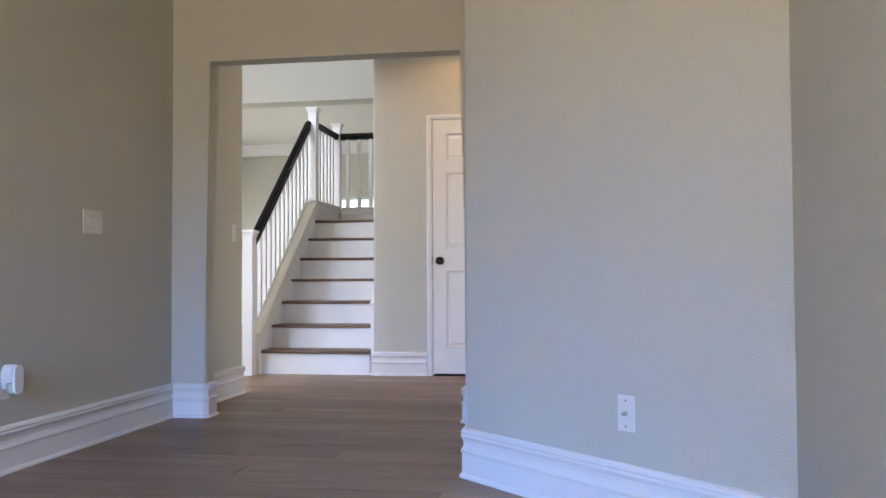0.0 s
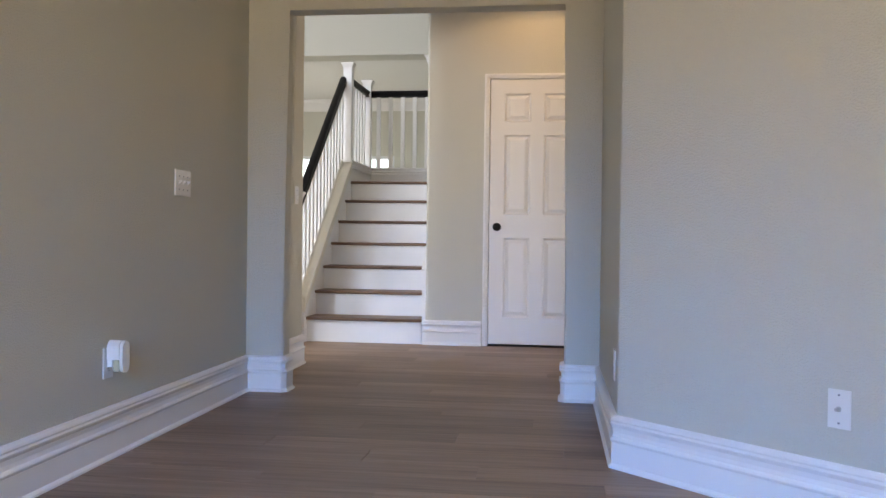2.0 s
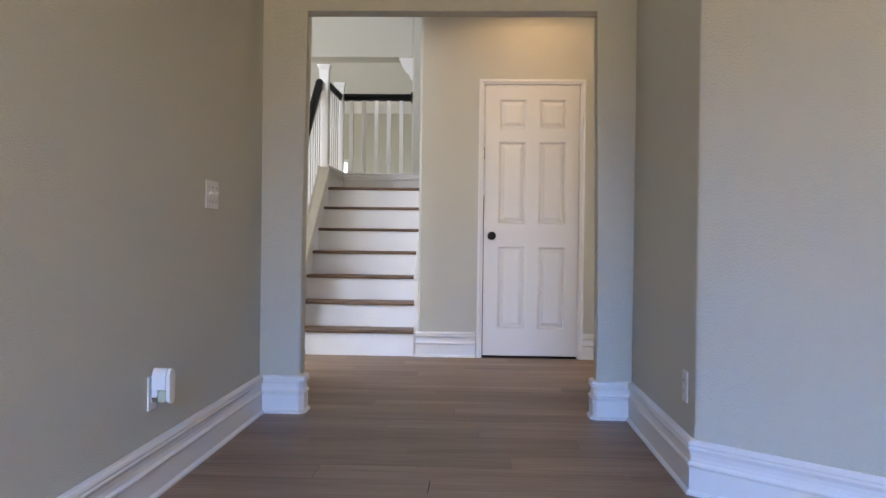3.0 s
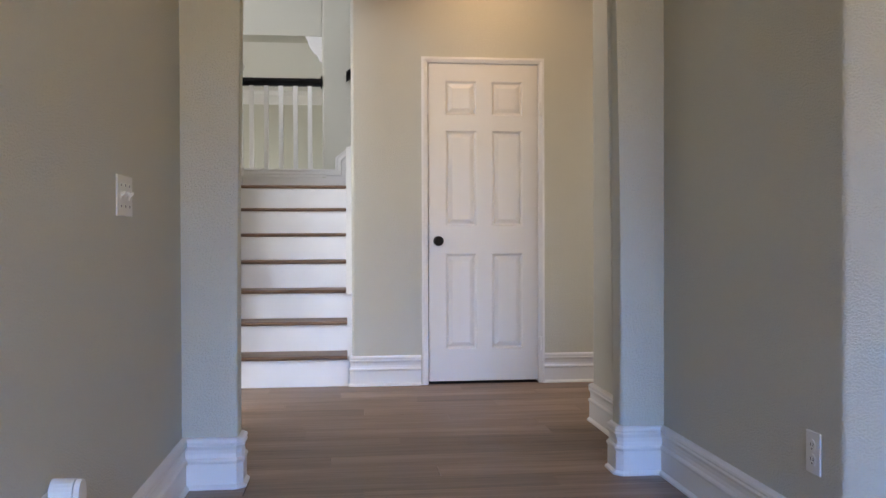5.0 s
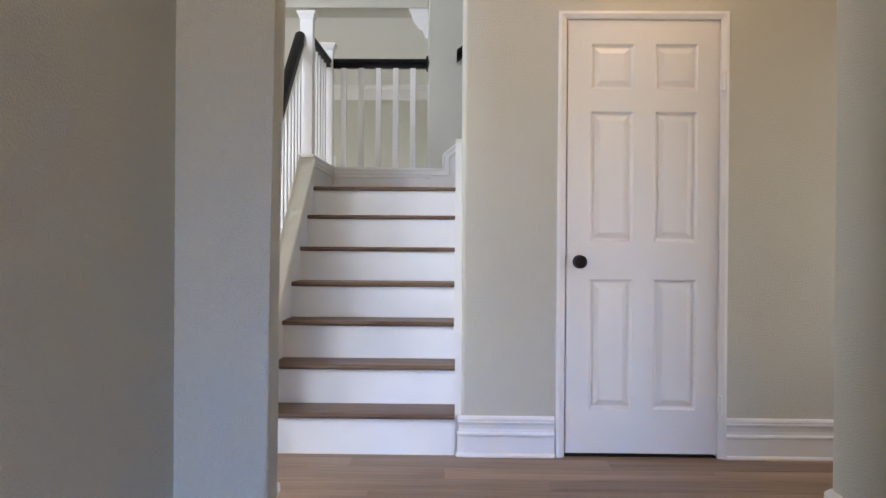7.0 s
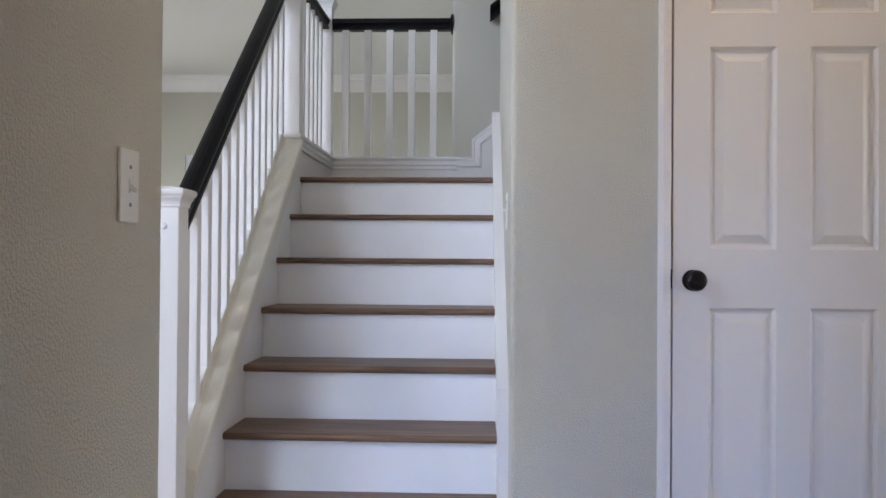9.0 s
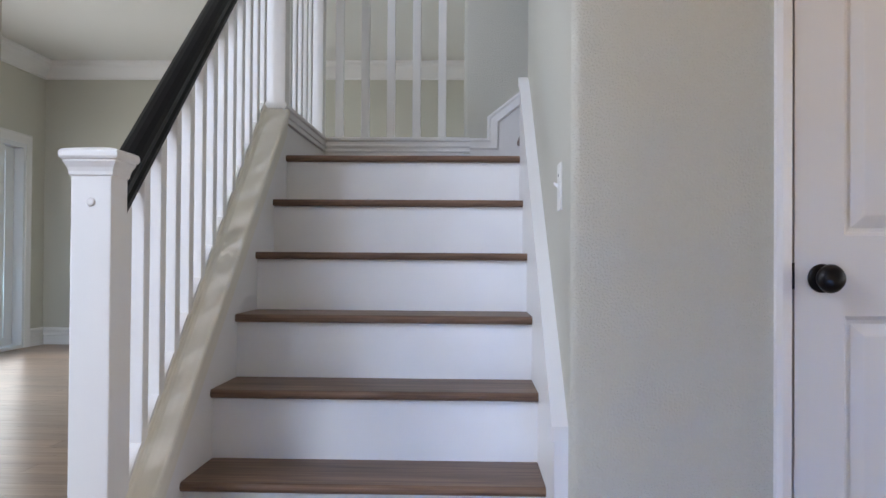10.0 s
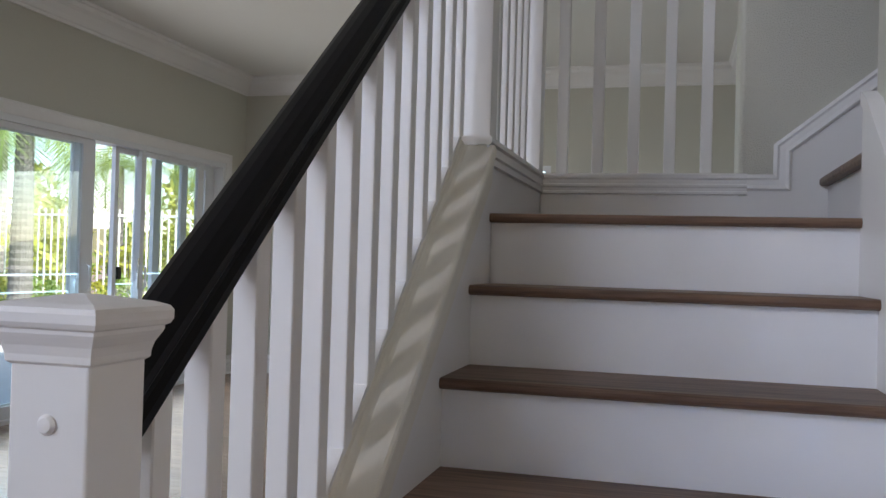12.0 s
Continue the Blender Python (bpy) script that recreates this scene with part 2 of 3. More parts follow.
def sweep(bm, path, profile, to3d=lambda u, v, h: (u, v, h), closed=False):
    """Sweep a profile of (distance to the right of the path, height) along a flat path, mitred at its corners."""
    n = len(path)
    rings = []
    for i, p in enumerate(path):
        p = Vector(p)
        d1 = (p - Vector(path[i - 1])).normalized() if i or closed else None
        d2 = (Vector(path[(i + 1) % n]) - p).normalized() if i < n - 1 or closed else None
        d1, d2 = d1 or d2, d2 or d1
        n1, n2 = Vector((d1.y, -d1.x)), Vector((d2.y, -d2.x))
        m = (n1 + n2) / (1 + n1.dot(n2))
        rings.append([bm.verts.new(to3d(*(p + m * d), h)) for d, h in profile])
    k = len(profile)
    for i in range(n if closed else n - 1):
        a, b = rings[i], rings[(i + 1) % n]
        for j in range(k):
            bm.faces.new((a[j], a[(j + 1) % k], b[(j + 1) % k], b[j]))
    if not closed:
        bm.faces.new(rings[0])
        bm.faces.new(rings[-1][::-1])
    return bm


def tube(bm, pts, radius, seg=8, taper=1.0):
    """A round bar through points."""
    rings = []
    for i, p in enumerate(pts):
        p = Vector(p)
        d = (Vector(pts[min(i + 1, len(pts) - 1)]) - Vector(pts[max(i - 1, 0)])).normalized()
        u = d.orthogonal().normalized()
        v = d.cross(u)
        r = radius * (1 + (taper - 1) * i / max(1, len(pts) - 1))
        rings.append([bm.verts.new(p + (u * math.cos(a) + v * math.sin(a)) * r) for a in
                      [2 * math.pi * k / seg for k in range(seg)]])
    for a, b in zip(rings, rings[1:]):
        for j in range(seg):
            bm.faces.new((a[j], a[(j + 1) % seg], b[(j + 1) % seg], b[j]))
    bm.faces.new(rings[0])
    bm.faces.new(rings[-1][::-1])
    return bm


def lathe(bm, prof, seg=24, m=Matrix.Identity(4)):
    """Turn a profile of (radius, height) round the local z axis."""
    rings = []
    for r, h in prof:
        rings.append([bm.verts.new(m @ Vector((r * math.cos(2 * math.pi * k / seg), r * math.sin(2 * math.pi * k / seg), h)))
                      for k in range(seg)])
    for a, b in zip(rings, rings[1:]):
        for j in range(seg):
            bm.faces.new((a[j], a[(j + 1) % seg], b[(j + 1) % seg], b[j]))
    bm.faces.new(rings[0])
    bm.faces.new(rings[-1][::-1])
    return bm


# ---- shell: living room, hall, foyer, family room ----
LEFT, RIGHT, FRONT, BACK = -0.60, 1.325, -2.28, -2.155
HALL_L, HALL_R = -1.205, -1.228
SW = 0.060           # stair side of the closet wall
FAR, WEST = 7.8, -5.05
TALL = 5.2

bm = prism(bmesh.new(), rounded([(LEFT, -9.6), (LEFT, HALL_L), (-0.75, HALL_L), (-0.75, -9.6)], {1: 0.02}), 0, 2.75, "z")
setting("wall_west", bm, WALL, "greige orange-peel drywall of living room and hall", "wall")
bm = prism(bmesh.new(), rounded([(RIGHT, HALL_R), (RIGHT, -3.579), (2.36, -4.614), (2.36, -9.6), (2.55, -9.6), (2.55, -4.53),
                                 (1.5, -3.48), (1.5, HALL_R)], {0: 0.02, 1: 0.03}), 0, 2.75, "z")
setting("wall_east", bm, WALL, "greige drywall with an angled corner section", "wall")

# cased opening between living room and hall
OL, OR, OT = -0.388, 1.143, 2.092
bm = prism(bmesh.new(), [(LEFT, 0), (OL, 0), (OL, OT), (OR, OT), (OR, 0), (RIGHT, 0), (RIGHT, 2.75), (LEFT, 2.75)], FRONT, BACK, "y")
es = [e for e in bm.edges if all(OL - 0.001 <= v.co.x <= OR + 0.001 and v.co.z <= OT + 0.001 for v in e.verts)
      and abs(e.verts[0].co.y - e.verts[1].co.y) < 0.01 and abs(e.verts[0].co.z - e.verts[1].co.z) > 0.5]
bmesh.ops.bevel(bm, geom=es, offset=0.02, segments=4, profile=0.5, affect="EDGES")
setting("wall_opening", bm, WALL, "drywall opening with bullnose stub walls and header", "wall")

# closet wall with door opening
DX0, DX1, DZ = 0.553, 1.309, 2.132
bm = prism(bmesh.new(), rounded([(SW, 0), (DX0, 0), (DX0, 0.12), (0.17, 0.12), (0.17, 1.53), (SW, 1.53)], {0: 0.022, 5: 0.015}), 0, TALL, "z")
box(bm, DX0, DX1, 0, 0.12, DZ, TALL)
box(bm, DX1, 3.0, 0, 0.12, 0, TALL)
setting("wall_closet", bm, WALL, "warm-lit greige drywall beside the stairs", "wall")
# closet inside coloured near-black, so its darkness is painted in behind the door gaps
setting("wall_closet_inside", boxes((0.17, 1.6, 0.75, 0.8, 0, 1.3), (1.6, 1.65, 0.12, 0.8, 0, 2.3), (0.17, 1.6, 0.12, 0.75, 2.3, 2.35)), DARK)
# closing walls out of view, with an opening added round the hall fill lamp
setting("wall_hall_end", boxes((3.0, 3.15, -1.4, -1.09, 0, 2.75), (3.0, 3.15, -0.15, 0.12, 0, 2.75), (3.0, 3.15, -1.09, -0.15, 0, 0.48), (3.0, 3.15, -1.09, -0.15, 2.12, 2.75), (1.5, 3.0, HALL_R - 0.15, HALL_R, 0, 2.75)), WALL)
# unseen slab added outside to keep the sun out of the hall end opening
setting("sun_block_slab", boxes((3.15, 5.6, -2.8, 1.6, 2.3, 2.42)), CEIL)
setting("wall_living_south", boxes((-0.75, -0.5, -9.75, -9.6, 0, 2.75), (1.9, 2.55, -9.75, -9.6, 0, 2.75),
                                   (-0.5, 1.9, -9.75, -9.6, 0, 0.5), (-0.5, 1.9, -9.75, -9.6, 2.2, 2.75)), WALL)
FY = -4.6
setting("wall_foyer_south", boxes((-5.2, -3.48, FY - 0.15, FY, 0, TALL), (-2.52, -0.75, FY - 0.15, FY, 0, TALL), (-3.48, -2.52, FY - 0.15, FY, 4.6, TALL),
                                  (-3.48, -2.52, FY - 0.15, FY, 2.1, 2.5), (-3.48, -2.52, FY - 0.15, FY, 0, 0.2)), WALL)
setting("wall_foyer_upper", boxes((-0.75, -0.6, FY - 0.15, HALL_L, 2.87, TALL), (-0.6, 3.0, HALL_L - 0.15, HALL_L, 2.87, TALL)), WALL)
# landing back wall, bulkhead over the opening, family room east wall
OPX, EX = -0.205, 0.15
YB = 2.5
bm = prism(bmesh.new(), rounded([(OPX, YB), (2.2, YB), (2.2, YB + 0.12), (EX, YB + 0.12), (EX, YB + 0.3), (OPX, YB + 0.3)], {0: 0.02, 5: 0.02}), 0, TALL, "z")
box(bm, WEST, OPX - 0.001, YB, YB + 0.3, 2.864, TALL)
setting("wall_landing", bm, WALL, "pale drywall behind the stair landing", "wall")
setting("wall_family_east", boxes((EX, EX + 0.15, YB + 0.121, FAR, 0, 3.22)), WALL)
setting("wall_stair_east", boxes((2.2, 2.35, 0.12, YB + 0.12, 0, TALL)), WALL)
WX0, WX1, WZ0, WZ1 = -3.66, -1.66, 0.95, 2.26
setting("wall_north", boxes((-5.2, WX0, FAR, FAR + 0.15, 0, 3.22), (WX1, 0.3, FAR, FAR + 0.15, 0, 3.22),
                            (WX0, WX1, FAR, FAR + 0.15, 0, WZ0), (WX0, WX1, FAR, FAR + 0.15, WZ1, 3.22)), WALL,
        "pale green-grey family room wall", "wall")
SY0, SY1, SZ = 2.95, 7.38, 2.235
setting("wall_slider", boxes((WEST - 0.15, WEST, -4.75, -4.4, 0, TALL), (WEST - 0.15, WEST, -3.3, -1.2, 0, TALL), (WEST - 0.15, WEST, 0.0, 0.2, 0, TALL), (WEST - 0.15, WEST, -1.2, 0.0, 0, 0.75), (WEST - 0.15, WEST, -1.2, 0.0, 2.35, TALL), (WEST - 0.15, WEST, -4.4, -3.3, 0, 3.4), (WEST - 0.15, WEST, -4.4, -3.3, 4.8, TALL), (WEST - 0.15, WEST, SY1, FAR, 0, 3.22),
                             (WEST - 0.15, WEST, SY0, SY1, SZ, 3.22), (WEST - 0.15, WEST, 0.2, SY0, 0, TALL)), WALL,
        "greige family room wall with glass doors", "wall")
setting("ceiling_living", boxes((-0.75, 2.55, -9.75, BACK, 2.75, 2.87)), CEIL)
setting("ceiling_hall", boxes((-0.75, 3.15, BACK, 0.0, 2.75, 2.87)), CEIL)
setting("ceiling_foyer", boxes((-5.2, 3.15, -4.75, YB + 0.12, TALL, TALL + 0.1)), CEIL)
setting("ceiling_family", boxes((-5.2, 2.35, YB + 0.12, FAR + 0.15, 3.22, 3.34)), CEIL)

# ---- baseboards, crown ----
BASE = [(0, 0), (0.03, 0), (0.03, 0.008), (0.024, 0.014), (0.019, 0.018), (0.019, 0.098), (0.023, 0.103), (0.025, 0.109), (0.022, 0.115),
        (0.015, 0.12), (0.0125, 0.135), (0.015, 0.152), (0.022, 0.162), (0.0245, 0.168), (0.021, 0.175), (0.024, 0.182), (0.021, 0.19),
        (0.012, 0.196), (0, 0.197)]


def baseboard(path):
    return setting("baseboard", sweep(bmesh.new(), path, BASE), TRIM, "tall white moulded baseboard", "baseboard")


baseboard([(LEFT, -9.6), (LEFT, FRONT), (OL - 0.012, FRONT), (OL, FRONT + 0.012), (OL, BACK - 0.012), (OL - 0.012, BACK), (LEFT, BACK), (LEFT, HALL_L - 0.01),
           (LEFT - 0.01, HALL_L), (-0.74, HALL_L), (-0.75, HALL_L - 0.01), (-0.75, -4.6)])
baseboard([(3.0, HALL_R), (RIGHT + 0.01, HALL_R), (RIGHT, HALL_R - 0.01), (RIGHT, BACK), (OR + 0.012, BACK), (OR, BACK - 0.012), (OR, FRONT + 0.012),
           (OR + 0.012, FRONT), (RIGHT, FRONT), (RIGHT, -3.579), (2.36, -4.614), (2.36, -9.6)])
baseboard([(SW - 0.0, 0.026), (SW + 0.004, 0.004), (SW + 0.02, 0), (0.512, 0)])
baseboard([(1.342, 0), (3.0, 0)])
baseboard([(WEST, SY1 + 0.11), (WEST, FAR), (EX, FAR), (EX, YB + 0.3)])
baseboard([(WEST, -4.6), (WEST, SY0 - 0.11)])
CROWN = [(0, 3.03), (0.012, 3.03), (0.018, 3.05), (0.03, 3.06), (0.05, 3.09), (0.085, 3.135), (0.115, 3.16), (0.125, 3.19), (0.14, 3.2), (0.145, 3.22), (0, 3.22)]
setting("crown_moulding", sweep(bmesh.new(), [(WEST, YB + 0.3), (WEST, FAR), (EX, FAR), (EX, YB + 0.3)], CROWN), TRIM,
        "white crown moulding round the family room ceiling", "crown moulding")

setting("corbel_trim", prism(bmesh.new(), [(OPX, 2.864), (-0.358, 2.864), (-0.355, 2.846), (-0.341, 2.84), (-0.331, 2.80), (-0.31, 2.755), (-0.287, 2.728), (-0.282, 2.708),
                                             (-0.252, 2.694), (-0.236, 2.665), (-0.226, 2.634), (OPX, 2.626)], YB + 0.02, YB + 0.11, "y"), TRIM,
        "white moulded corbel at the head of the opening", "trim")

# ---- closet door ----
setting("door_casing", sweep(bmesh.new(), [(0.537, 0), (0.537, 2.147), (1.325, 2.147), (1.325, 0)][::-1],
                             [(0.017, -0.001), (0.017, 0.017), (0.003, 0.02), (-0.012, 0.013), (-0.020, 0.009), (-0.020, -0.001)],
                             lambda u, v, h: (u, -h, v)), TRIM, "narrow white painted door casing", "door casing")
setting("door_jamb", boxes((DX0, DX0 + 0.009, 0.0, 0.12, 0, DZ), (DX1 - 0.006, DX1, 0.0, 0.12, 0, DZ), (DX0, DX1, 0.0, 0.12, DZ - 0.006, DZ)), TRIM)


def panel_door(w, h, cols, rows, t=0.035):
    """A slab with recessed, raised-field panels on its front."""
    bm = bmesh.new()
    xs = sorted({0, w, *[c for p in cols for c in p]})
    zs = sorted({0, h, *[c for p in rows for c in p]})
    grid = {}

    def vert(x, y, z):
        k = (round(x, 4), round(y, 4), round(z, 4))
        if k not in grid:
            grid[k] = bm.verts.new((x, y, z))
        return grid[k]
    for x0, x1 in zip(xs, xs[1:]):
        for z0, z1 in zip(zs, zs[1:]):
            if (x0, x1) in cols and (z0, z1) in rows:
                rings = []
                for ins, dep in ((0, 0), (0.003, 0.004), (0.010, 0.013), (0.018, 0.0145), (0.022, 0.013), (0.043, 0.004), (0.047, 0.003)):
                    rings.append([vert(x0 + ins, dep, z0 + ins), vert(x1 - ins, dep, z0 + ins), vert(x1 - ins, dep, z1 - ins), vert(x0 + ins, dep, z1 - ins)])
                for a, b in zip(rings, rings[1:]):
                    for j in range(4):
                        bm.faces.new((a[j], a[(j + 1) % 4], b[(j + 1) % 4], b[j]))
                bm.faces.new(rings[-1])
            else:
                bm.faces.new((vert(x0, 0, z0), vert(x1, 0, z0), vert(x1, 0, z1), vert(x0, 0, z1)))
    vb = [vert(x, t, z) for x, z in ((0, 0), (w, 0), (w, h), (0, h))]
    bm.faces.new(vb[::-1])
    for pts in ([(x, 0) for x in xs], [(x, h) for x in xs]):
        bm.faces.new([vert(x, 0, z) for x, z in pts] + [vert(w, t, pts[0][1]), vert(0, t, pts[0][1])])
    for x in (0, w):
        bm.faces.new([vert(x, 0, z) for z in zs] + [vert(x, t, h), vert(x, t, 0)])
    return bm


door = thing("door_1", 0.567, 0.001, 0.02, "closed white six-panel closet door with black knob", "door")
door["kind"] = "structure"
part("slab", panel_door(0.733, 2.104, [(0.112, 0.319), (0.422, 0.629)], [(0.212, 0.845), (1.027, 1.66), (1.764, 1.988)]), DOORP, door, "white moulded six-panel slab")
TURN = pose(0, 0, 0, 90)
knob = part("knob", lathe(bmesh.new(), [(0.0, 0.068), (0.02, 0.066), (0.029, 0.06), (0.0325, 0.05), (0.029, 0.038), (0.014, 0.03), (0.011, 0.024), (0.011, 0.004)],
                          28, pose(0.062, 0, 0.93) @ TURN), BLACK, door, "round black knob", True)
part("rose", lathe(bmesh.new(), [(0.033, 0.0), (0.033, 0.004), (0.03, 0.008), (0.012, 0.009)], 28, pose(0.062, 0, 0.93) @ TURN), BLACK, knob, "", True)
part("strike", boxes((-0.0055, -0.0038, -0.011, 0.0, 0.905, 0.965)), BLACK, door, "black strike plate edge")
for hz in (1.76, 0.2):
    hinge = bmesh.new()
    tube(hinge, [(0.74, -0.034, hz), (0.74, -0.034, hz + 0.09)], 0.011, 10)
    box(hinge, 0.7365, 0.7475, -0.022, 0.0, hz, hz + 0.09)
    part("hinge", hinge, TRIM, door, "white painted hinge")
# near-black strip: the shade under the door, painted onto the closet floor
setting("closet_floor_shade", boxes((DX0 + 0.006, DX1 - 0.006, 0.012, 0.7, 0.001, 0.0035)), DARK)

# ---- stairs ----
RUN, RISE, NOSE, LNOSE, LZ = 0.2575, 0.2022, -0.022, 1.49, 1.408
TL, TR = -0.918, 0.028
flight = thing("staircase", -0.45, 0.0, 0, "straight flight with brown wood treads and white risers", "staircase")


def local(bm, ob):
    bmesh.ops.transform(bm, matrix=ob.matrix_world.inverted(), verts=bm.verts[:])
    return bm


def tread_bm(y, z, x0=TL, x1=TR, depth=RUN + 0.03):
    t = 0.025
    prof = [(y + depth, z), (y + depth, z - t), (y + 0.01, z - t), (y + 0.003, z - t + 0.004), (y, z - t + 0.01), (y, z - 0.009), (y + 0.003, z - 0.003), (y + 0.01, z)]
    return prism(bmesh.new(), prof, x0, x1, "x")


for k in range(1, 7):
    part("tread", local(tread_bm(NOSE + RUN * (k - 1), RISE * k), flight), TREAD, flight, "brown wood-look tread with nosing")
for k in range(7):
    y = (NOSE + RUN * k if k < 6 else LNOSE) + 0.03
    part("riser", local(boxes((TL, TR, y, y + 0.018, RISE * k, (RISE * (k + 1) if k < 6 else LZ) - 0.025)), flight), RISER, flight, "white painted riser")
# landing and the turn up to the second flight
landing = thing("stair_landing", -0.45, 2.0, 0, "stair landing with wood nosing", "landing")
part("landing_nosing", local(tread_bm(LNOSE, LZ, depth=0.09), landing), TREAD, landing, "brown wood nosing")
part("landing_floor", local(boxes((TL, 0.1, LNOSE + 0.09, YB, LZ - 0.03, LZ)), landing), TREAD, landing)
upper = thing("upper_staircase", 0.1, 2.0, LZ, "second flight turning off the landing", "staircase")
for k in range(6):
    x = 0.07 + 0.2525 * k
    bm = prism(bmesh.new(), [(x + 0.28, LZ + 0.2 * (k + 1)), (x + 0.28, LZ + 0.2 * (k + 1) - 0.03), (x + 0.006, LZ + 0.2 * (k + 1) - 0.03), (x, LZ + 0.2 * (k + 1) - 0.022),
                             (x, LZ + 0.2 * (k + 1) - 0.008), (x + 0.006, LZ + 0.2 * (k + 1))], 1.54, YB - 0.015, "y")
    part("tread", local(bm, upper), TREAD, upper)
    part("riser", local(boxes((x + 0.03, x + 0.048, 1.54, YB - 0.015, LZ + 0.2 * k, LZ + 0.2 * (k + 1) - 0.03)), upper), RISER, upper)

# closed stringer (knee wall) on the open side, its sloped cap and inner moulding


def kz(y):
    return 0.2 + 0.185 + 0.7921 * (y + 0.022)


KY0, KY1, KT = -0.066, 1.515, 1.6
bm = prism(bmesh.new(), [(KY0, 0), (KY0, kz(KY0) - 0.1), (KY1, kz(KY1) - 0.1), (KY1, 0)], -1.035, TL, "x")
setting("wall_stringer", bm, TRIM, "white painted closed stringer", "stringer")
slope = math.atan(0.7921)
cap = thing("stringer_cap", -0.975, KY0, kz(KY0), "cream-white sloped cap moulding carrying balusters", "stair trim")
def cap_profile(r):
    """Section of the cap whose raised edge lies at x = r: a small cove, a broad flat board, a thin bead under its rim."""
    return [(-1.055, -0.085), (-1.055, 0.012), (-1.05, 0.018), (r - 0.004, 0.018), (r, 0.015), (r + 0.003, 0.009), (r + 0.009, 0.004), (r + 0.018, 0.001), (r + 0.03, 0.0),
            (-0.916, -0.002), (-0.911, -0.005), (-0.908, -0.011), (-0.908, -0.024), (-0.91, -0.028), (-0.9135, -0.03), (-0.9135, -0.05), (-0.915, -0.055),
            (TL + 0.0005, -0.057), (TL + 0.0005, -0.085)]


prof = cap_profile(-0.968)
bm = bmesh.new()
ra = [bm.verts.new((x, KY0, kz(KY0) + h / math.cos(slope))) for x, h in prof]
rb = [bm.verts.new((x, KY1, kz(KY1) + h / math.cos(slope))) for x, h in cap_profile(-1.006)]
for j in range(len(prof)):
    bm.faces.new((ra[j], ra[(j + 1) % len(prof)], rb[(j + 1) % len(prof)], rb[j]))
bm.faces.new(ra)
bm.faces.new(rb[::-1])
part("cap", local(bm, cap), CREAM, cap)
CX0, CX1 = -1.035, -0.935
setting("wall_landing_curb", boxes((CX0, CX1, KY1 + 0.0, YB + 0.1, 0, 1.6), (CX1, OPX, YB, YB + 0.1, 0, 1.6), (TL - 0.02, OPX, 1.56, YB, 0, LZ - 0.032)), TRIM)
CURB = [(-0.1, 1.6), (-0.1, 1.624), (0.012, 1.624), (0.016, 1.618), (0.016, 1.606), (0.008, 1.6), (0.008, 1.585), (0.012, 1.582), (0.012, 1.574), (0.006, 1.57),
        (0.006, 1.558), (0.012, 1.555), (0.012, 1.547), (0.0, 1.545), (0.0, 1.6)]
setting("curb_trim", sweep(bmesh.new(), [(CX1, KY1 - 0.01), (CX1, YB), (OPX + 0.03, YB)], CURB), TRIM, "white moulded cap on the low landing curb", "trim")
# skirt trims
SK = [(0.0, 0.0), (0.0, 0.01), (0.012, 0.016), (0.02, 0.012), (0.04, 0.014), (0.052, 0.018), (0.06, 0.012), (0.06, 0.0)]
setting("skirt_trim", sweep(bmesh.new(), [(OPX + 0.03, 1.62), (-0.085, 1.62), (-0.085, 1.73), (1.5, 1.73 + 1.585 * 0.7921)], SK, lambda u, v, h: (u, YB - h, v)), TRIM,
        "white moulded skirt trim stepping up the landing wall", "trim")
setting("skirt_back", prism(bmesh.new(), [(CX1, LZ), (2.15, LZ), (2.15, LZ + 1.8), (1.5, 1.69 + 1.585 * 0.7921), (-0.06, 1.70), (-0.06, 1.59), (OPX + 0.03, 1.59), (OPX + 0.03, 1.54), (CX1, 1.54)], YB - 0.006, YB, "y"), TRIM)
bm = prism(bmesh.new(), [(0.03, 0), (0.03, 0.60), (1.45, 1.70), (1.52, 1.73), (1.52, 0)], TR, SW, "x")
setting("stair_skirt", bm, TRIM, "white skirt board along the stair wall", "skirt board")
bm = bmesh.new()
for (y0, z0), (y1, z1) in (((0.03, 0.565), (1.45, 1.665)), ((1.45, 1.665), (1.52, 1.695))):
    prism(bm, [(y0, z0), (y0, z0 + 0.035), (y1, z1 + 0.035), (y1, z1)], TR - 0.006, TR, "x")
setting("stair_skirt_cap", bm, TRIM)


def newel(x, y, z0, z1, group="newel posts"):
    ob = thing("newel_post", x, y, z0, "square white newel post with moulded flat cap", "newel post", group)
    h = z1 - z0
    part("post", box(bmesh.new(), -0.0445, 0.0445, -0.0445, 0.0445, 0, h - 0.055, 0.003), TRIM, ob)
    prof = [(0.0445, h - 0.076), (0.048, h - 0.073), (0.0485, h - 0.066), (0.051, h - 0.057), (0.0555, h - 0.049), (0.0575, h - 0.045), (0.0575, h - 0.041),
            (0.0615, h - 0.039), (0.064, h - 0.034), (0.064, h - 0.025), (0.061, h - 0.02), (0.05, h - 0.016), (0.01, h - 0.009)]
    bm = bmesh.new()
    rings = [[bm.verts.new((sx * r, sy * r, z)) for sx, sy in ((-1, -1), (1, -1), (1, 1), (-1, 1))] for r, z in prof]
    for a, b in zip(rings, rings[1:]):
        for j in range(4):
            bm.faces.new((a[j], a[(j + 1) % 4], b[(j + 1) % 4], b[j]))
    bm.faces.new(rings[0])
    bm.faces.new(rings[-1])
    part("cap", bm, TRIM, ob, "moulded pyramid cap")
    return ob


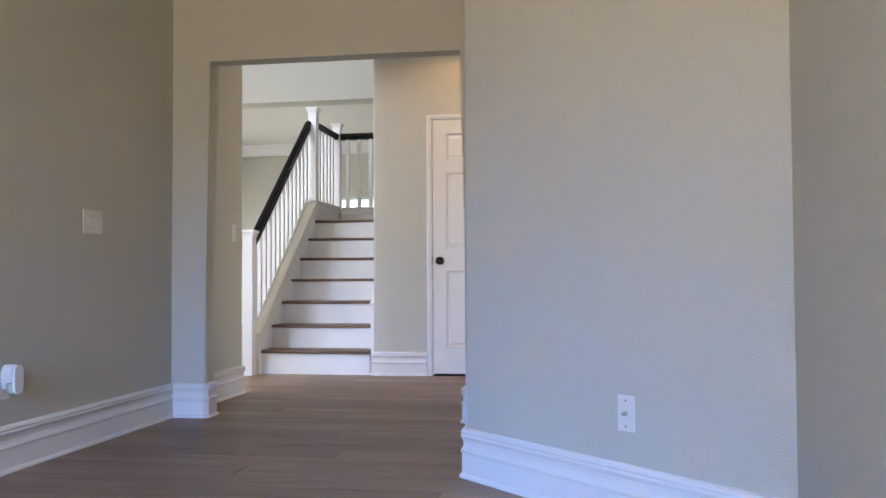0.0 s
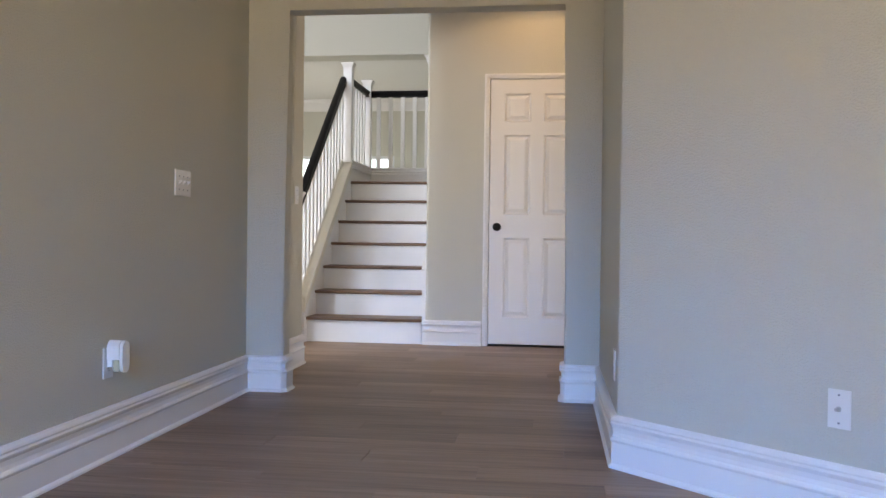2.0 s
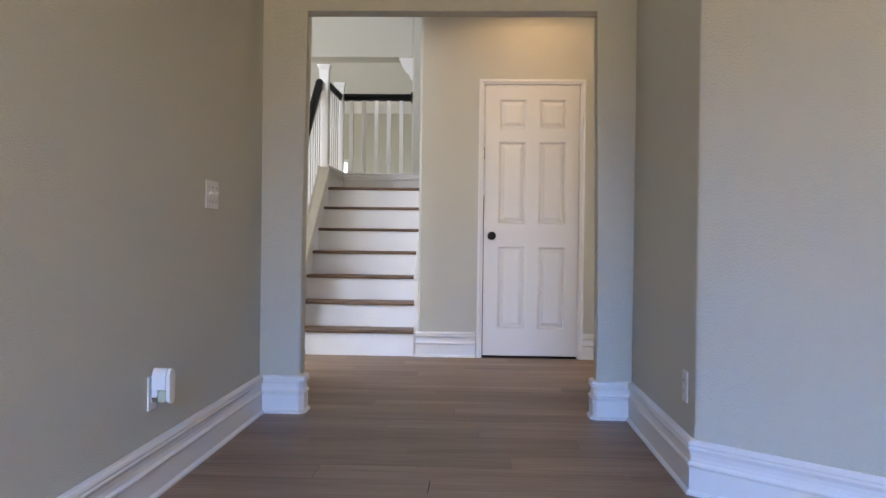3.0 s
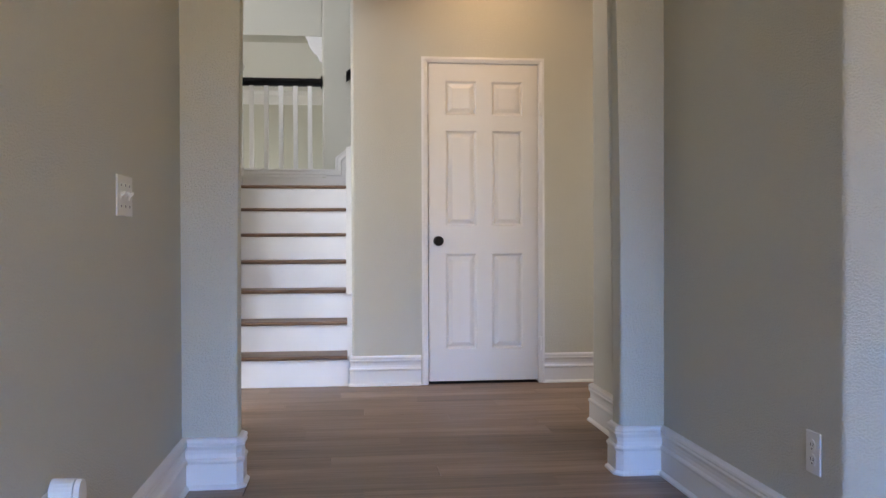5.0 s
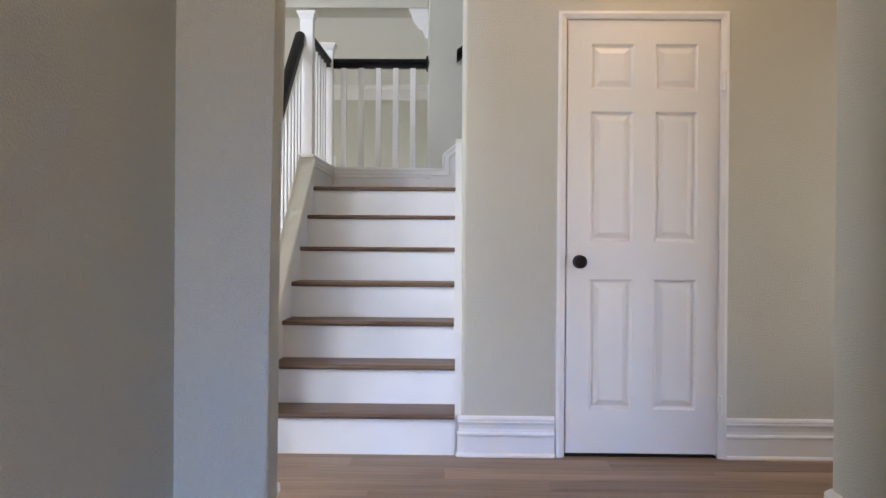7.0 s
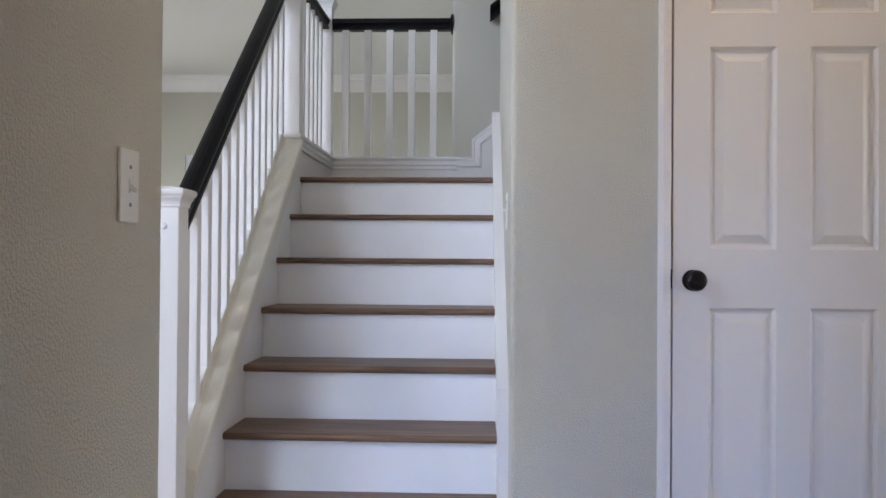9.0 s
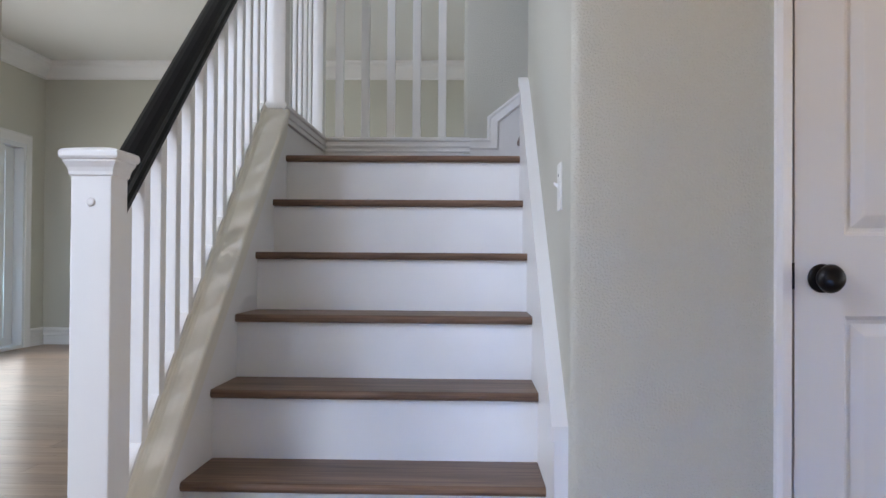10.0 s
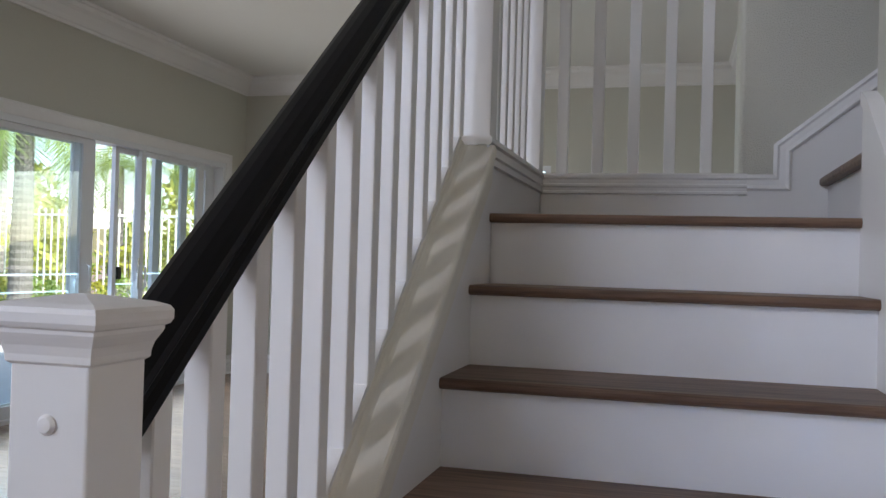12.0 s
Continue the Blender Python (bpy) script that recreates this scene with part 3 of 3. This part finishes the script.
n1 = newel(-0.986, -0.112, 0, 1.237)
part("plug", lathe(bmesh.new(), [(0.010, 0.0), (0.010, 0.002), (0.007, 0.005), (0.002, 0.006)], 16, pose(0, -0.0445, 1.105) @ TURN), TRIM, n1, "painted screw plug")
newel(-1.0, 1.69, 1.6, 2.63)
newel(-0.985, YB + 0.04, 1.6, 2.61)

RPROF = [(-0.028, 0.0), (-0.028, 0.012), (-0.022, 0.02), (-0.024, 0.03), (-0.033, 0.042), (-0.034, 0.055), (-0.028, 0.066), (-0.015, 0.073), (0.0, 0.075),
         (0.015, 0.073), (0.028, 0.066), (0.034, 0.055), (0.033, 0.042), (0.024, 0.03), (0.022, 0.02), (0.028, 0.012), (0.028, 0.0)]


def rail_bm(a, b):
    """A moulded handrail from a to b (points under its bottom face), cut plumb."""
    bm = bmesh.new()
    a, b = Vector(a), Vector(b)
    flat = Vector((b.x - a.x, b.y - a.y, 0)).normalized()
    side = Vector((flat.y, -flat.x, 0))
    up = (b - a).length / math.hypot(b.x - a.x, b.y - a.y)
    rings = [[bm.verts.new(p + side * d + Vector((0, 0, h * up))) for d, h in RPROF] for p in (a, b)]
    n = len(RPROF)
    for j in range(n):
        f = bm.faces.new((rings[0][j], rings[0][(j + 1) % n], rings[1][(j + 1) % n], rings[1][j]))
    bm.faces.new(rings[0])
    bm.faces.new(rings[1][::-1])
    return bm


def rz(y):
    return 1.053 + 0.772 * (y + 0.067)


RX = -0.988
hr = thing("handrail", RX, 0.8, 1.6, "black painted moulded wooden handrail on the stairs", "handrail")
part("rail", local(rail_bm((RX, -0.067, rz(-0.067)), (RX - 0.055, 1.646, rz(1.646))), hr), RAIL, hr)
hs = thing("handrail", -0.99, 2.1, 2.4, "short black handrail beside the landing", "handrail")
part("rail", local(rail_bm((-0.995, 1.734, 2.4), (-0.985, YB - 0.005, 2.4)), hs), RAIL, hs)
hb = thing("handrail", -0.6, YB + 0.04, 2.4, "black handrail across the landing opening", "handrail")
part("rail", local(rail_bm((-0.94, YB + 0.04, 2.4), (OPX - 0.012, YB + 0.04, 2.4)), hb), RAIL, hb)
part("rosette", local(lathe(bmesh.new(), [(0.062, 0), (0.062, 0.006), (0.055, 0.012), (0.04, 0.014)], 28, pose(OPX, YB + 0.04, 2.438, 0, -90, 0)), hb), RAIL, hb, "round black wall rosette")
wr = thing("wall_handrail", 0.6, YB - 0.06, 2.6, "black wall-mounted handrail of the second flight", "handrail")
part("rail", local(rail_bm((0.02, YB - 0.06, 2.43), (1.5, YB - 0.06, 2.43 + 1.48 * 0.7921)), wr), RAIL, wr)
for bx in (0.12, 1.1):
    part("bracket", local(tube(bmesh.new(), [(bx, YB, 2.36 + bx * 0.79), (bx, YB - 0.05, 2.36 + bx * 0.79), (bx, YB - 0.06, 2.45 + bx * 0.79)], 0.008), wr), BLACK, wr)


def baluster(x, y, z0, z1, w, slope_b=0.0, slope_t=0.0):
    ob = thing("baluster", x, y, z0, "square white painted stair baluster", "baluster", "stair balusters")
    h, r = z1 - z0, w / 2
    bm = bmesh.new()
    lo = [bm.verts.new((sx * r, sy * r, sy * r * slope_b)) for sx, sy in ((-1, -1), (1, -1), (1, 1), (-1, 1))]
    hi = [bm.verts.new((sx * r, sy * r, h + sy * r * slope_t)) for sx, sy in ((-1, -1), (1, -1), (1, 1), (-1, 1))]
    bm.faces.new(lo)
    bm.faces.new(hi[::-1])
    sides = []
    for j in range(4):
        sides.append(bm.faces.new((lo[j], lo[(j + 1) % 4], hi[(j + 1) % 4], hi[j])))
    es = [e for e in bm.edges if abs(e.verts[0].co.z - e.verts[1].co.z) > 0.3]
    bmesh.ops.bevel(bm, geom=es, offset=0.002, segments=1, affect="EDGES")
    part("spindle", bm, TRIM, ob)
    return ob


for k in range(13):
    y = 0.012 + 0.125 * k
    baluster(RX - 0.026 * y, y, kz(y) + 0.018, rz(y) + 0.002, 0.038, 0.7921, 0.772)
for k in range(12):
    y0, y1 = 0.031 + 0.125 * k, 0.118 + 0.125 * k
    bm = bmesh.new()
    lo = [bm.verts.new((RX - 0.026 * y + d, y, kz(y) + 0.021)) for y, d in ((y0, -0.016), (y0, 0.0165), (y1, 0.0165), (y1, -0.016))]
    hi = [bm.verts.new(v.co + Vector((0, 0, 0.014))) for v in lo]
    bm.faces.new(lo)
    bm.faces.new(hi[::-1])
    for j in range(4):
        bm.faces.new((lo[j], lo[(j + 1) % 4], hi[(j + 1) % 4], hi[j]))
    part("fillet", local(bm, cap), TRIM, cap, "white filler strip between balusters")
for k in range(5):
    baluster(-0.99, 1.845 + 0.125 * k, 1.624, 2.402, 0.038)
for x in (-0.859, -0.723, -0.588, -0.454, -0.32):
    baluster(x, YB + 0.04, 1.624, 2.402, 0.042)

# ---- plates, plugs ----


def plate(name, m, w, h, label, category):
    """A wall plate in the local xz plane, facing -y."""
    ob = new(name)
    ob.empty_display_size = 0.05
    ob.matrix_world = m
    tagged(ob, label, category)
    part("cover", box(bmesh.new(), -w / 2, w / 2, -0.006, 0, -h / 2, h / 2, 0.002), PLASTIC, ob)
    return ob


def screw(ob, x, z):
    part("screw", lathe(bmesh.new(), [(0.0035, 0), (0.0035, 0.0015), (0.002, 0.002)], 10, pose(x, -0.006, z) @ TURN), SCREW, ob)


def toggle(ob, x, up=True):
    s = 1 if up else -1
    bm = boxes((x - 0.005, x + 0.005, -0.0075, -0.006, -0.012, 0.012))
    prism(bm, [(-0.006, -0.006), (-0.006, 0.006), (-0.018, 0.004 + 0.009 * s), (-0.018, -0.003 + 0.009 * s)], x - 0.004, x + 0.004, "x")
    part("toggle", bm, PLASTIC, ob)


def outlet_face(ob, zc):
    f = part("receptacle", lathe(bmesh.new(), [(0.017, 0), (0.017, 0.0015), (0.015, 0.002)], 20, pose(0, -0.006, zc) @ TURN), PLASTIC, ob)
    part("slot", boxes((-0.0075, -0.0055, -0.0086, -0.008, zc - 0.002, zc + 0.007), (0.0055, 0.0075, -0.0086, -0.008, zc - 0.002, zc + 0.007),
                       (-0.002, 0.002, -0.0086, -0.008, zc - 0.011, zc - 0.007)), DARK, f)


def at(x, y, z, rz):
    return pose(x, y, z, 0, 0, rz)


sw3 = plate("light_switch", at(LEFT, -3.128, 1.09, 90), 0.165, 0.117, "white three-gang light switch on the greige wall", "light switch")
for x in (-0.046, 0.0, 0.046):
    toggle(sw3, x)
    screw(sw3, x, 0.03)
    screw(sw3, x, -0.03)
ol = plate("wall_outlet", at(LEFT, -3.785, 0.365, 90), 0.072, 0.117, "white duplex outlet with plug-in freshener", "outlet")
outlet_face(ol, 0.02)
outlet_face(ol, -0.02)
pf = thing("air_freshener", LEFT, -3.785, 0.385, "white plug-in air freshener with a clear oil bottle", "air freshener", "", 90)


def oval(w, z0, z1, n=10):
    r = w / 2
    return ([(r * math.cos(math.pi * k / n), z1 - r + r * math.sin(math.pi * k / n)) for k in range(n + 1)]
            + [(-r * math.cos(math.pi * k / n), z0 + r - r * math.sin(math.pi * k / n)) for k in range(n + 1)])


bm = prism(bmesh.new(), [(0.03, -0.005)] + oval(0.06, -0.04, 0.068)[:11] + [(-0.03, -0.005)], -0.062, -0.014, "y")
part("housing", bm, PLASTIC, pf, "rounded white housing")
part("front_plate", prism(bmesh.new(), oval(0.056, -0.055, 0.066), -0.076, -0.064, "y"), PLASTIC, pf, "oval white front plate")
part("plug", box(bmesh.new(), -0.02, 0.02, -0.03, -0.009, -0.035, 0.005, 0.005), PLASTIC, pf)
part("bottle", lathe(bmesh.new(), [(0.014, -0.052), (0.018, -0.048), (0.018, -0.014), (0.01, -0.006)], 18, pose(0, -0.043, 0)), CLEARP, pf, "clear oil bottle", True)
jk = plate("cable_jack_plate", at(1.933, -4.187, 0.36, -45), 0.071, 0.117, "white cable jack wall plate with steel connector", "wall plate")
part("connector", tube(bmesh.new(), [(0, -0.006, 0), (0, -0.024, 0)], 0.0055, 10), METAL, jk, "threaded steel connector")
part("nut", lathe(bmesh.new(), [(0.0085, 0), (0.0085, 0.004)], 6, pose(0, -0.006, 0) @ TURN), METAL, jk)
screw(jk, 0, 0.042)
screw(jk, 0, -0.042)
ro = plate("wall_outlet", at(RIGHT, -3.44, 0.368, -90), 0.072, 0.117, "white duplex outlet low on the greige wall", "outlet")
outlet_face(ro, 0.02)
outlet_face(ro, -0.02)
hs1 = plate("light_switch", at(LEFT, -1.372, 1.126, 90), 0.072, 0.117, "white single toggle switch in the hall", "light switch")
toggle(hs1, 0, False)
screw(hs1, 0, 0.03)
screw(hs1, 0, -0.03)
hs2 = plate("light_switch", at(SW, 0.222, 1.174, -90), 0.075, 0.12, "white switch plate on the stair wall", "light switch")
toggle(hs2, 0, True)
screw(hs2, 0, 0.03)
hook = thing("wall_hook", 1.688, 0, 2.276, "tiny steel screw standing in the drywall", "screw")
part("shank", tube(bmesh.new(), [(0, 0, 0), (0, -0.015, 0)], 0.004), METAL, hook)

dl = thing("recessed_downlight", 0.95, -0.55, 2.75, "warm recessed ceiling downlight", "ceiling light")
part("trim_ring", lathe(bmesh.new(), [(0.085, 0), (0.085, -0.004), (0.07, -0.006), (0.06, 0.0)], 28), PLASTIC, dl)

# unseen fixture made up to go with the warm fill lamp
cl = thing("fill_lamp_pendant", 1.9, -8.0, 2.75, "added unseen white pendant at the warm fill lamp", "ceiling light")
part("canopy", lathe(bmesh.new(), [(0.07, 0), (0.07, -0.015), (0.05, -0.025), (0.008, -0.03), (0.006, -0.18)], 20), PLASTIC, cl)

# ---- glass doors, window ----
slider = thing("sliding_door", WEST - 0.08, 5.0, 0, "white vinyl sliding glass doors standing slightly open", "sliding door")
slider["kind"] = "structure"


def pane(ob, bm_):
    p = part("pane", bm_, GLASS, ob, "clear glass pane")
    p.visible_shadow = False
    return p


part("outer_frame", local(boxes((WEST - 0.15, WEST, SY0, SY0 + 0.05, 0.0, SZ), (WEST - 0.15, WEST, SY1 - 0.05, SY1, 0.0, SZ),
                                (WEST - 0.15, WEST, SY0 + 0.05, SY1 - 0.05, SZ - 0.05, SZ), (WEST - 0.15, WEST, SY0 + 0.05, SY1 - 0.05, 0.0, 0.035)), slider), VINYL, slider)


def leaf(y0, y1, x, s0=0.075, s1=0.075, h0=0.036, h1=SZ - 0.052):
    f = part("leaf_frame", local(boxes((x - 0.02, x + 0.02, y0, y0 + s0, h0, h1), (x - 0.02, x + 0.02, y1 - s1, y1, h0, h1),
                                       (x - 0.02, x + 0.02, y0 + s0, y1 - s1, h1 - 0.045, h1), (x - 0.02, x + 0.02, y0 + s0, y1 - s1, h0, h0 + 0.09)), slider), VINYL, slider)
    g = part("pane", local(boxes((x - 0.003, x + 0.003, y0 + s0, y1 - s1, h0 + 0.09, h1 - 0.045)), slider), GLASS, f)
    g.visible_shadow = False
    return f


def handle(y, x, f):
    part("handle", local(tube(bmesh.new(), [(x, y, 0.93), (x + 0.045, y, 0.96), (x + 0.05, y, 1.05), (x + 0.045, y, 1.14), (x, y, 1.17)], 0.011), slider), VINYL, f, "white pull handle")


f1 = leaf(SY0 + 0.051, 5.30, WEST - 0.05, 0.075, 0.15)
leaf(SY0 + 0.06, 5.22, WEST - 0.125, 0.06, 0.09)
f2 = leaf(5.64, 6.03, WEST - 0.1, 0.05, 0.06)
f3 = leaf(5.95, 7.0, WEST - 0.05, 0.065, 0.1)
leaf(6.26, 6.78, WEST - 0.125, 0.11, 0.06)
leaf(6.79, SY1 - 0.051, WEST - 0.125, 0.03, 0.17)
handle(5.22, WEST - 0.03, f1)
handle(5.98, WEST - 0.03, f3)
part("latch", local(box(bmesh.new(), WEST - 0.11, WEST - 0.06, 5.69, 5.75, 1.03, 1.14, 0.012, 3), slider), BLACK, f2, "small black latch")
part("lock_plate", local(box(bmesh.new(), WEST - 0.032, WEST - 0.026, 5.93, 5.955, 0.94, 1.22, 0.002), slider), METAL, f3, "steel lock plate")
CAS = [(0.0, -0.001), (0.0, 0.012), (0.02, 0.016), (0.06, 0.018), (0.085, 0.024), (0.1, 0.02), (0.1, -0.001)]
setting("slider_casing", sweep(bmesh.new(), [(SY0, 0), (SY0, SZ), (SY1, SZ), (SY1, 0)], [(-d, h) for d, h in CAS], lambda u, v, h: (WEST + h, u, v)), TRIM, "white casing round the glass doors", "casing")
win = thing("window_1", -2.66, FAR + 0.08, WZ0, "white vinyl window in the family room", "window")
win["kind"] = "structure"
part("window_frame", local(boxes((WX0, WX0 + 0.06, FAR + 0.03, FAR + 0.1, WZ0, WZ1), (WX1 - 0.06, WX1, FAR + 0.03, FAR + 0.1, WZ0, WZ1), (WX0 + 0.06, WX1 - 0.06, FAR + 0.03, FAR + 0.1, WZ1 - 0.05, WZ1),
                                 (WX0 + 0.06, WX1 - 0.06, FAR + 0.03, FAR + 0.1, WZ0, WZ0 + 0.06), (-2.69, -2.63, FAR + 0.03, FAR + 0.1, WZ0 + 0.06, WZ1 - 0.05)), win), VINYL, win)
for a, b in ((WX0 + 0.06, -2.69), (-2.63, WX1 - 0.06)):
    pane(win, local(boxes((a, b, FAR + 0.06, FAR + 0.066, WZ0 + 0.06, WZ1 - 0.05)), win))
part("window_sill", local(box(bmesh.new(), WX0 - 0.04, WX1 + 0.04, FAR - 0.04, FAR + 0.03, WZ0 - 0.03, WZ0, 0.004), win), TRIM, win)

# ---- outdoors ----
setting("ground", boxes((-300, 300, -300, 300, -0.16, -0.14)), SOIL)
setting("patio", boxes((-9.2, WEST - 0.15, -3, 12, -0.14, -0.03)), PATIO, "grey concrete patio", "patio")
rnd = random.Random(4)


def fence(x, y, length, turn):
    ob = thing("fence", x, y, -0.14, "white metal picket garden fence", "fence", "", turn)
    n = int(length / 0.13)
    for i in range(n + 1):
        q = i * 0.13 - length / 2
        big = i % 18 == 0
        part("post" if big else "picket", boxes((q - 0.025, q + 0.025, -0.025, 0.025, 0, 2.2) if big else (q - 0.01, q + 0.01, -0.01, 0.01, 0.1, 2.1)), FENCEP, ob)
    for z in (0.15, 1.98):
        part("rail", boxes((-length / 2, length / 2, -0.016, 0.016, z, z + 0.04)), FENCEP, ob)


fence(-9.2, 11.4, 8.6, 0)
fence(-13.5, 7.9, 7.0, 90)


def frond(bm, base, yaw, rise, length, width):
    """A feather palm frond: a drooping rib with many narrow leaflets."""
    n = 16
    d = Vector((math.cos(yaw), math.sin(yaw), 0))
    side = Vector((-d.y, d.x, 0))
    pts = []
    p, ang = Vector(base), rise
    for i in range(n + 1):
        pts.append(p.copy())
        p = p + (d * math.cos(ang) + Vector((0, 0, math.sin(ang)))) * length / n
        ang -= 0.17
    for i in range(1, n):
        w = width * math.sin(math.pi * (0.12 + 0.85 * i / n))
        for s in (-1, 1):
            for k in (0, 0.5):
                a = pts[i].lerp(pts[i + 1], k)
                t = (pts[i + 1] - pts[i]).normalized()
                e = a + side * s * w + t * w * 0.5 - Vector((0, 0, w * (0.35 + 0.3 * rnd.random())))
                q = t * 0.014
                v = [bm.verts.new(c) for c in (a - q, a + q, e)]
                bm.faces.new(v)
    for a, b in zip(pts, pts[1:]):
        bm.faces.new([bm.verts.new(c) for c in (a - side * 0.01, a + side * 0.01, b + side * 0.008, b - side * 0.008)])


def palm(x, y, h, r, length, n=16):
    ob = thing("palm_tree", x, y, -0.14, "garden palm with ringed grey trunk and feather fronds", "palm tree")
    bm = bmesh.new()
    prof = []
    m = int(h / 0.12)
    for i in range(m + 1):
        rr = r * (1.15 - 0.4 * i / m)
        prof += [(rr * 1.08, i * h / m), (rr, i * h / m + 0.05)]
    part("trunk", lathe(bm, prof, 14), BARK, ob, "ringed trunk")
    cr = bmesh.new()
    for i in range(n):
        frond(cr, (0, 0, h), i * 2.4, 1.25 - 1.1 * i / n, length * (0.8 + 0.3 * rnd.random()), length * 0.22)
    part("crown", cr, LEAF, ob, "arching green fronds")


def shrub(x, y, h, w, m, big=0.07, n=420):
    ob = thing("shrub", x, y, -0.14, "leafy green garden shrub", "shrub")
    st = bmesh.new()
    for i in range(6):
        a = i * 1.05
        tube(st, [(0, 0, 0), (math.cos(a) * w * 0.25, math.sin(a) * w * 0.25, h * 0.45), (math.cos(a) * w * 0.4, math.sin(a) * w * 0.4, h * 0.8)], 0.014, 5, 0.4)
    part("stem", st, BARK, ob)
    bm = bmesh.new()
    for i in range(n):
        a, u = rnd.random() * 6.283, rnd.random()
        z = h * (0.1 + 0.9 * rnd.random())
        rr = w * 0.5 * math.sqrt(u) * (0.65 + 0.5 * math.sin(3 * a + z * 4)) * math.sin(math.pi * min(0.95, 0.2 + 0.75 * z / h))
        c = Vector((math.cos(a) * rr, math.sin(a) * rr, z))
        t = Vector((rnd.uniform(-1, 1), rnd.uniform(-1, 1), rnd.uniform(-0.6, 0.9))).normalized()
        s = t.orthogonal().normalized() * big * 0.28
        l = t * big * (0.7 + 0.6 * rnd.random())
        bm.faces.new([bm.verts.new(q) for q in (c - l, c + s, c + l, c - s)])
    part("leaves", bm, m, ob)


palm(-10.4, 10.6, 3.3, 0.17, 2.1)
palm(-10.2, 12.7, 2.9, 0.13, 1.9)
palm(-8.3, 13.2, 3.3, 0.12, 1.8)
palm(-13.6, 13.6, 4.4, 0.16, 2.2)
for i in range(13):
    shrub(-13.0 + 0.6 * i, 10.95 + 0.2 * math.sin(i * 2.3), 0.75 + 0.45 * rnd.random(), 1.1, LEAF if i % 3 else LEAFY, 0.06)
for i in range(11):
    shrub(-16.0 + 0.95 * i, 15.5 + 1.0 * math.sin(i * 1.7), 1.9 + 1.5 * rnd.random(), 2.3, LEAFY if i % 4 else LEAF, 0.15, 520)
for q in (-12.3, -11.1, -9.4, -7.6):
    shrub(q, 12.0, 1.7, 1.0, LEAFY, 0.24, 80)
for i in range(5):
    shrub(-5.0 + i * 0.9, 12.4 + 0.3 * math.sin(i), 1.9 + 0.5 * rnd.random(), 1.4, LEAFY if i % 2 else LEAF, 0.09, 420)
bm = prism(bmesh.new(), [(-60, -0.2), (-60, 2.6)] + [(-60 + 8 * i, 2.6 + 0.8 * math.sin(i * 1.3)) for i in range(14)] + [(46, -0.2)], 60, 64, "y")
setting("backdrop", bm, HILL)
bm = prism(bmesh.new(), [(-40, -0.2), (-40, 2.6)] + [(-40 + 8 * i, 2.6 + 0.8 * math.sin(i * 1.1)) for i in range(14)] + [(66, -0.2)], -60, -56, "x")
setting("backdrop_2", bm, HILL)

# ---- floor planks ----
setting("floor", boxes((-5.2, 3.15, -9.75, FAR + 0.15, -0.14, -0.006)), DARK, "brown-grey wood-look vinyl plank floor", "floor")
floor = bpy.data.objects["floor"]
PW, PL = 0.18, 1.22
prnd = random.Random(11)
meshes = {}


def plank_mesh(length):
    k = round(length, 2)
    if k not in meshes:
        bm = bmesh.new()
        vs = []
        for dz, ins in ((-0.006, 0.0), (-0.0008, 0.0002), (0.0, 0.0012)):
            vs.append([bm.verts.new(p) for p in ((ins, ins, dz), (k - ins, ins, dz), (k - ins, PW - ins, dz), (ins, PW - ins, dz))])
        for a, b in zip(vs, vs[1:]):
            for j in range(4):
                bm.faces.new((a[j], a[(j + 1) % 4], b[(j + 1) % 4], b[j]))
        bm.faces.new(vs[-1])
        meshes[k] = finish("plank", bm, PLANK)
    return meshes[k]


far_bm = bmesh.new()
row, y = 0, -9.6
while y < FAR:
    if y < -4.6:
        spans = [(-0.6, 2.36)]
    elif y < -1.4:
        spans = [(-5.05, -0.72), (-0.6, 2.36 if y < -3.4 else 1.45)]
    elif y < -0.02:
        spans = [(-5.05, 3.0)]
    else:
        spans = [(-5.05, -0.98 if y < YB else EX)]
    for x0, x1 in spans:
        x = x0 - PL * ((row * 0.37) % 1)
        while x < x1:
            a, b = max(x, x0), min(x + PL, x1)
            if b - a > 0.03:
                if -7.6 < y < -0.02 and b > -1.3 and (x0 > -1 or y > -1.5):
                    ob = new("plank", plank_mesh(b - a))
                    ob.location = (a, y, 0)
                    ob.parent = floor
                else:
                    g = 0.0006
                    far_bm.faces.new([far_bm.verts.new(q) for q in ((a + g, y + g, 0), (b - g, y + g, 0), (b - g, y + PW - g, 0), (a + g, y + PW - g, 0))])
            x += PL
    y += PW
    row += 1
rest = new("planks_far", finish("planks_far", far_bm, PLANKS))
rest.parent = floor
rest["kind"] = "stuff"
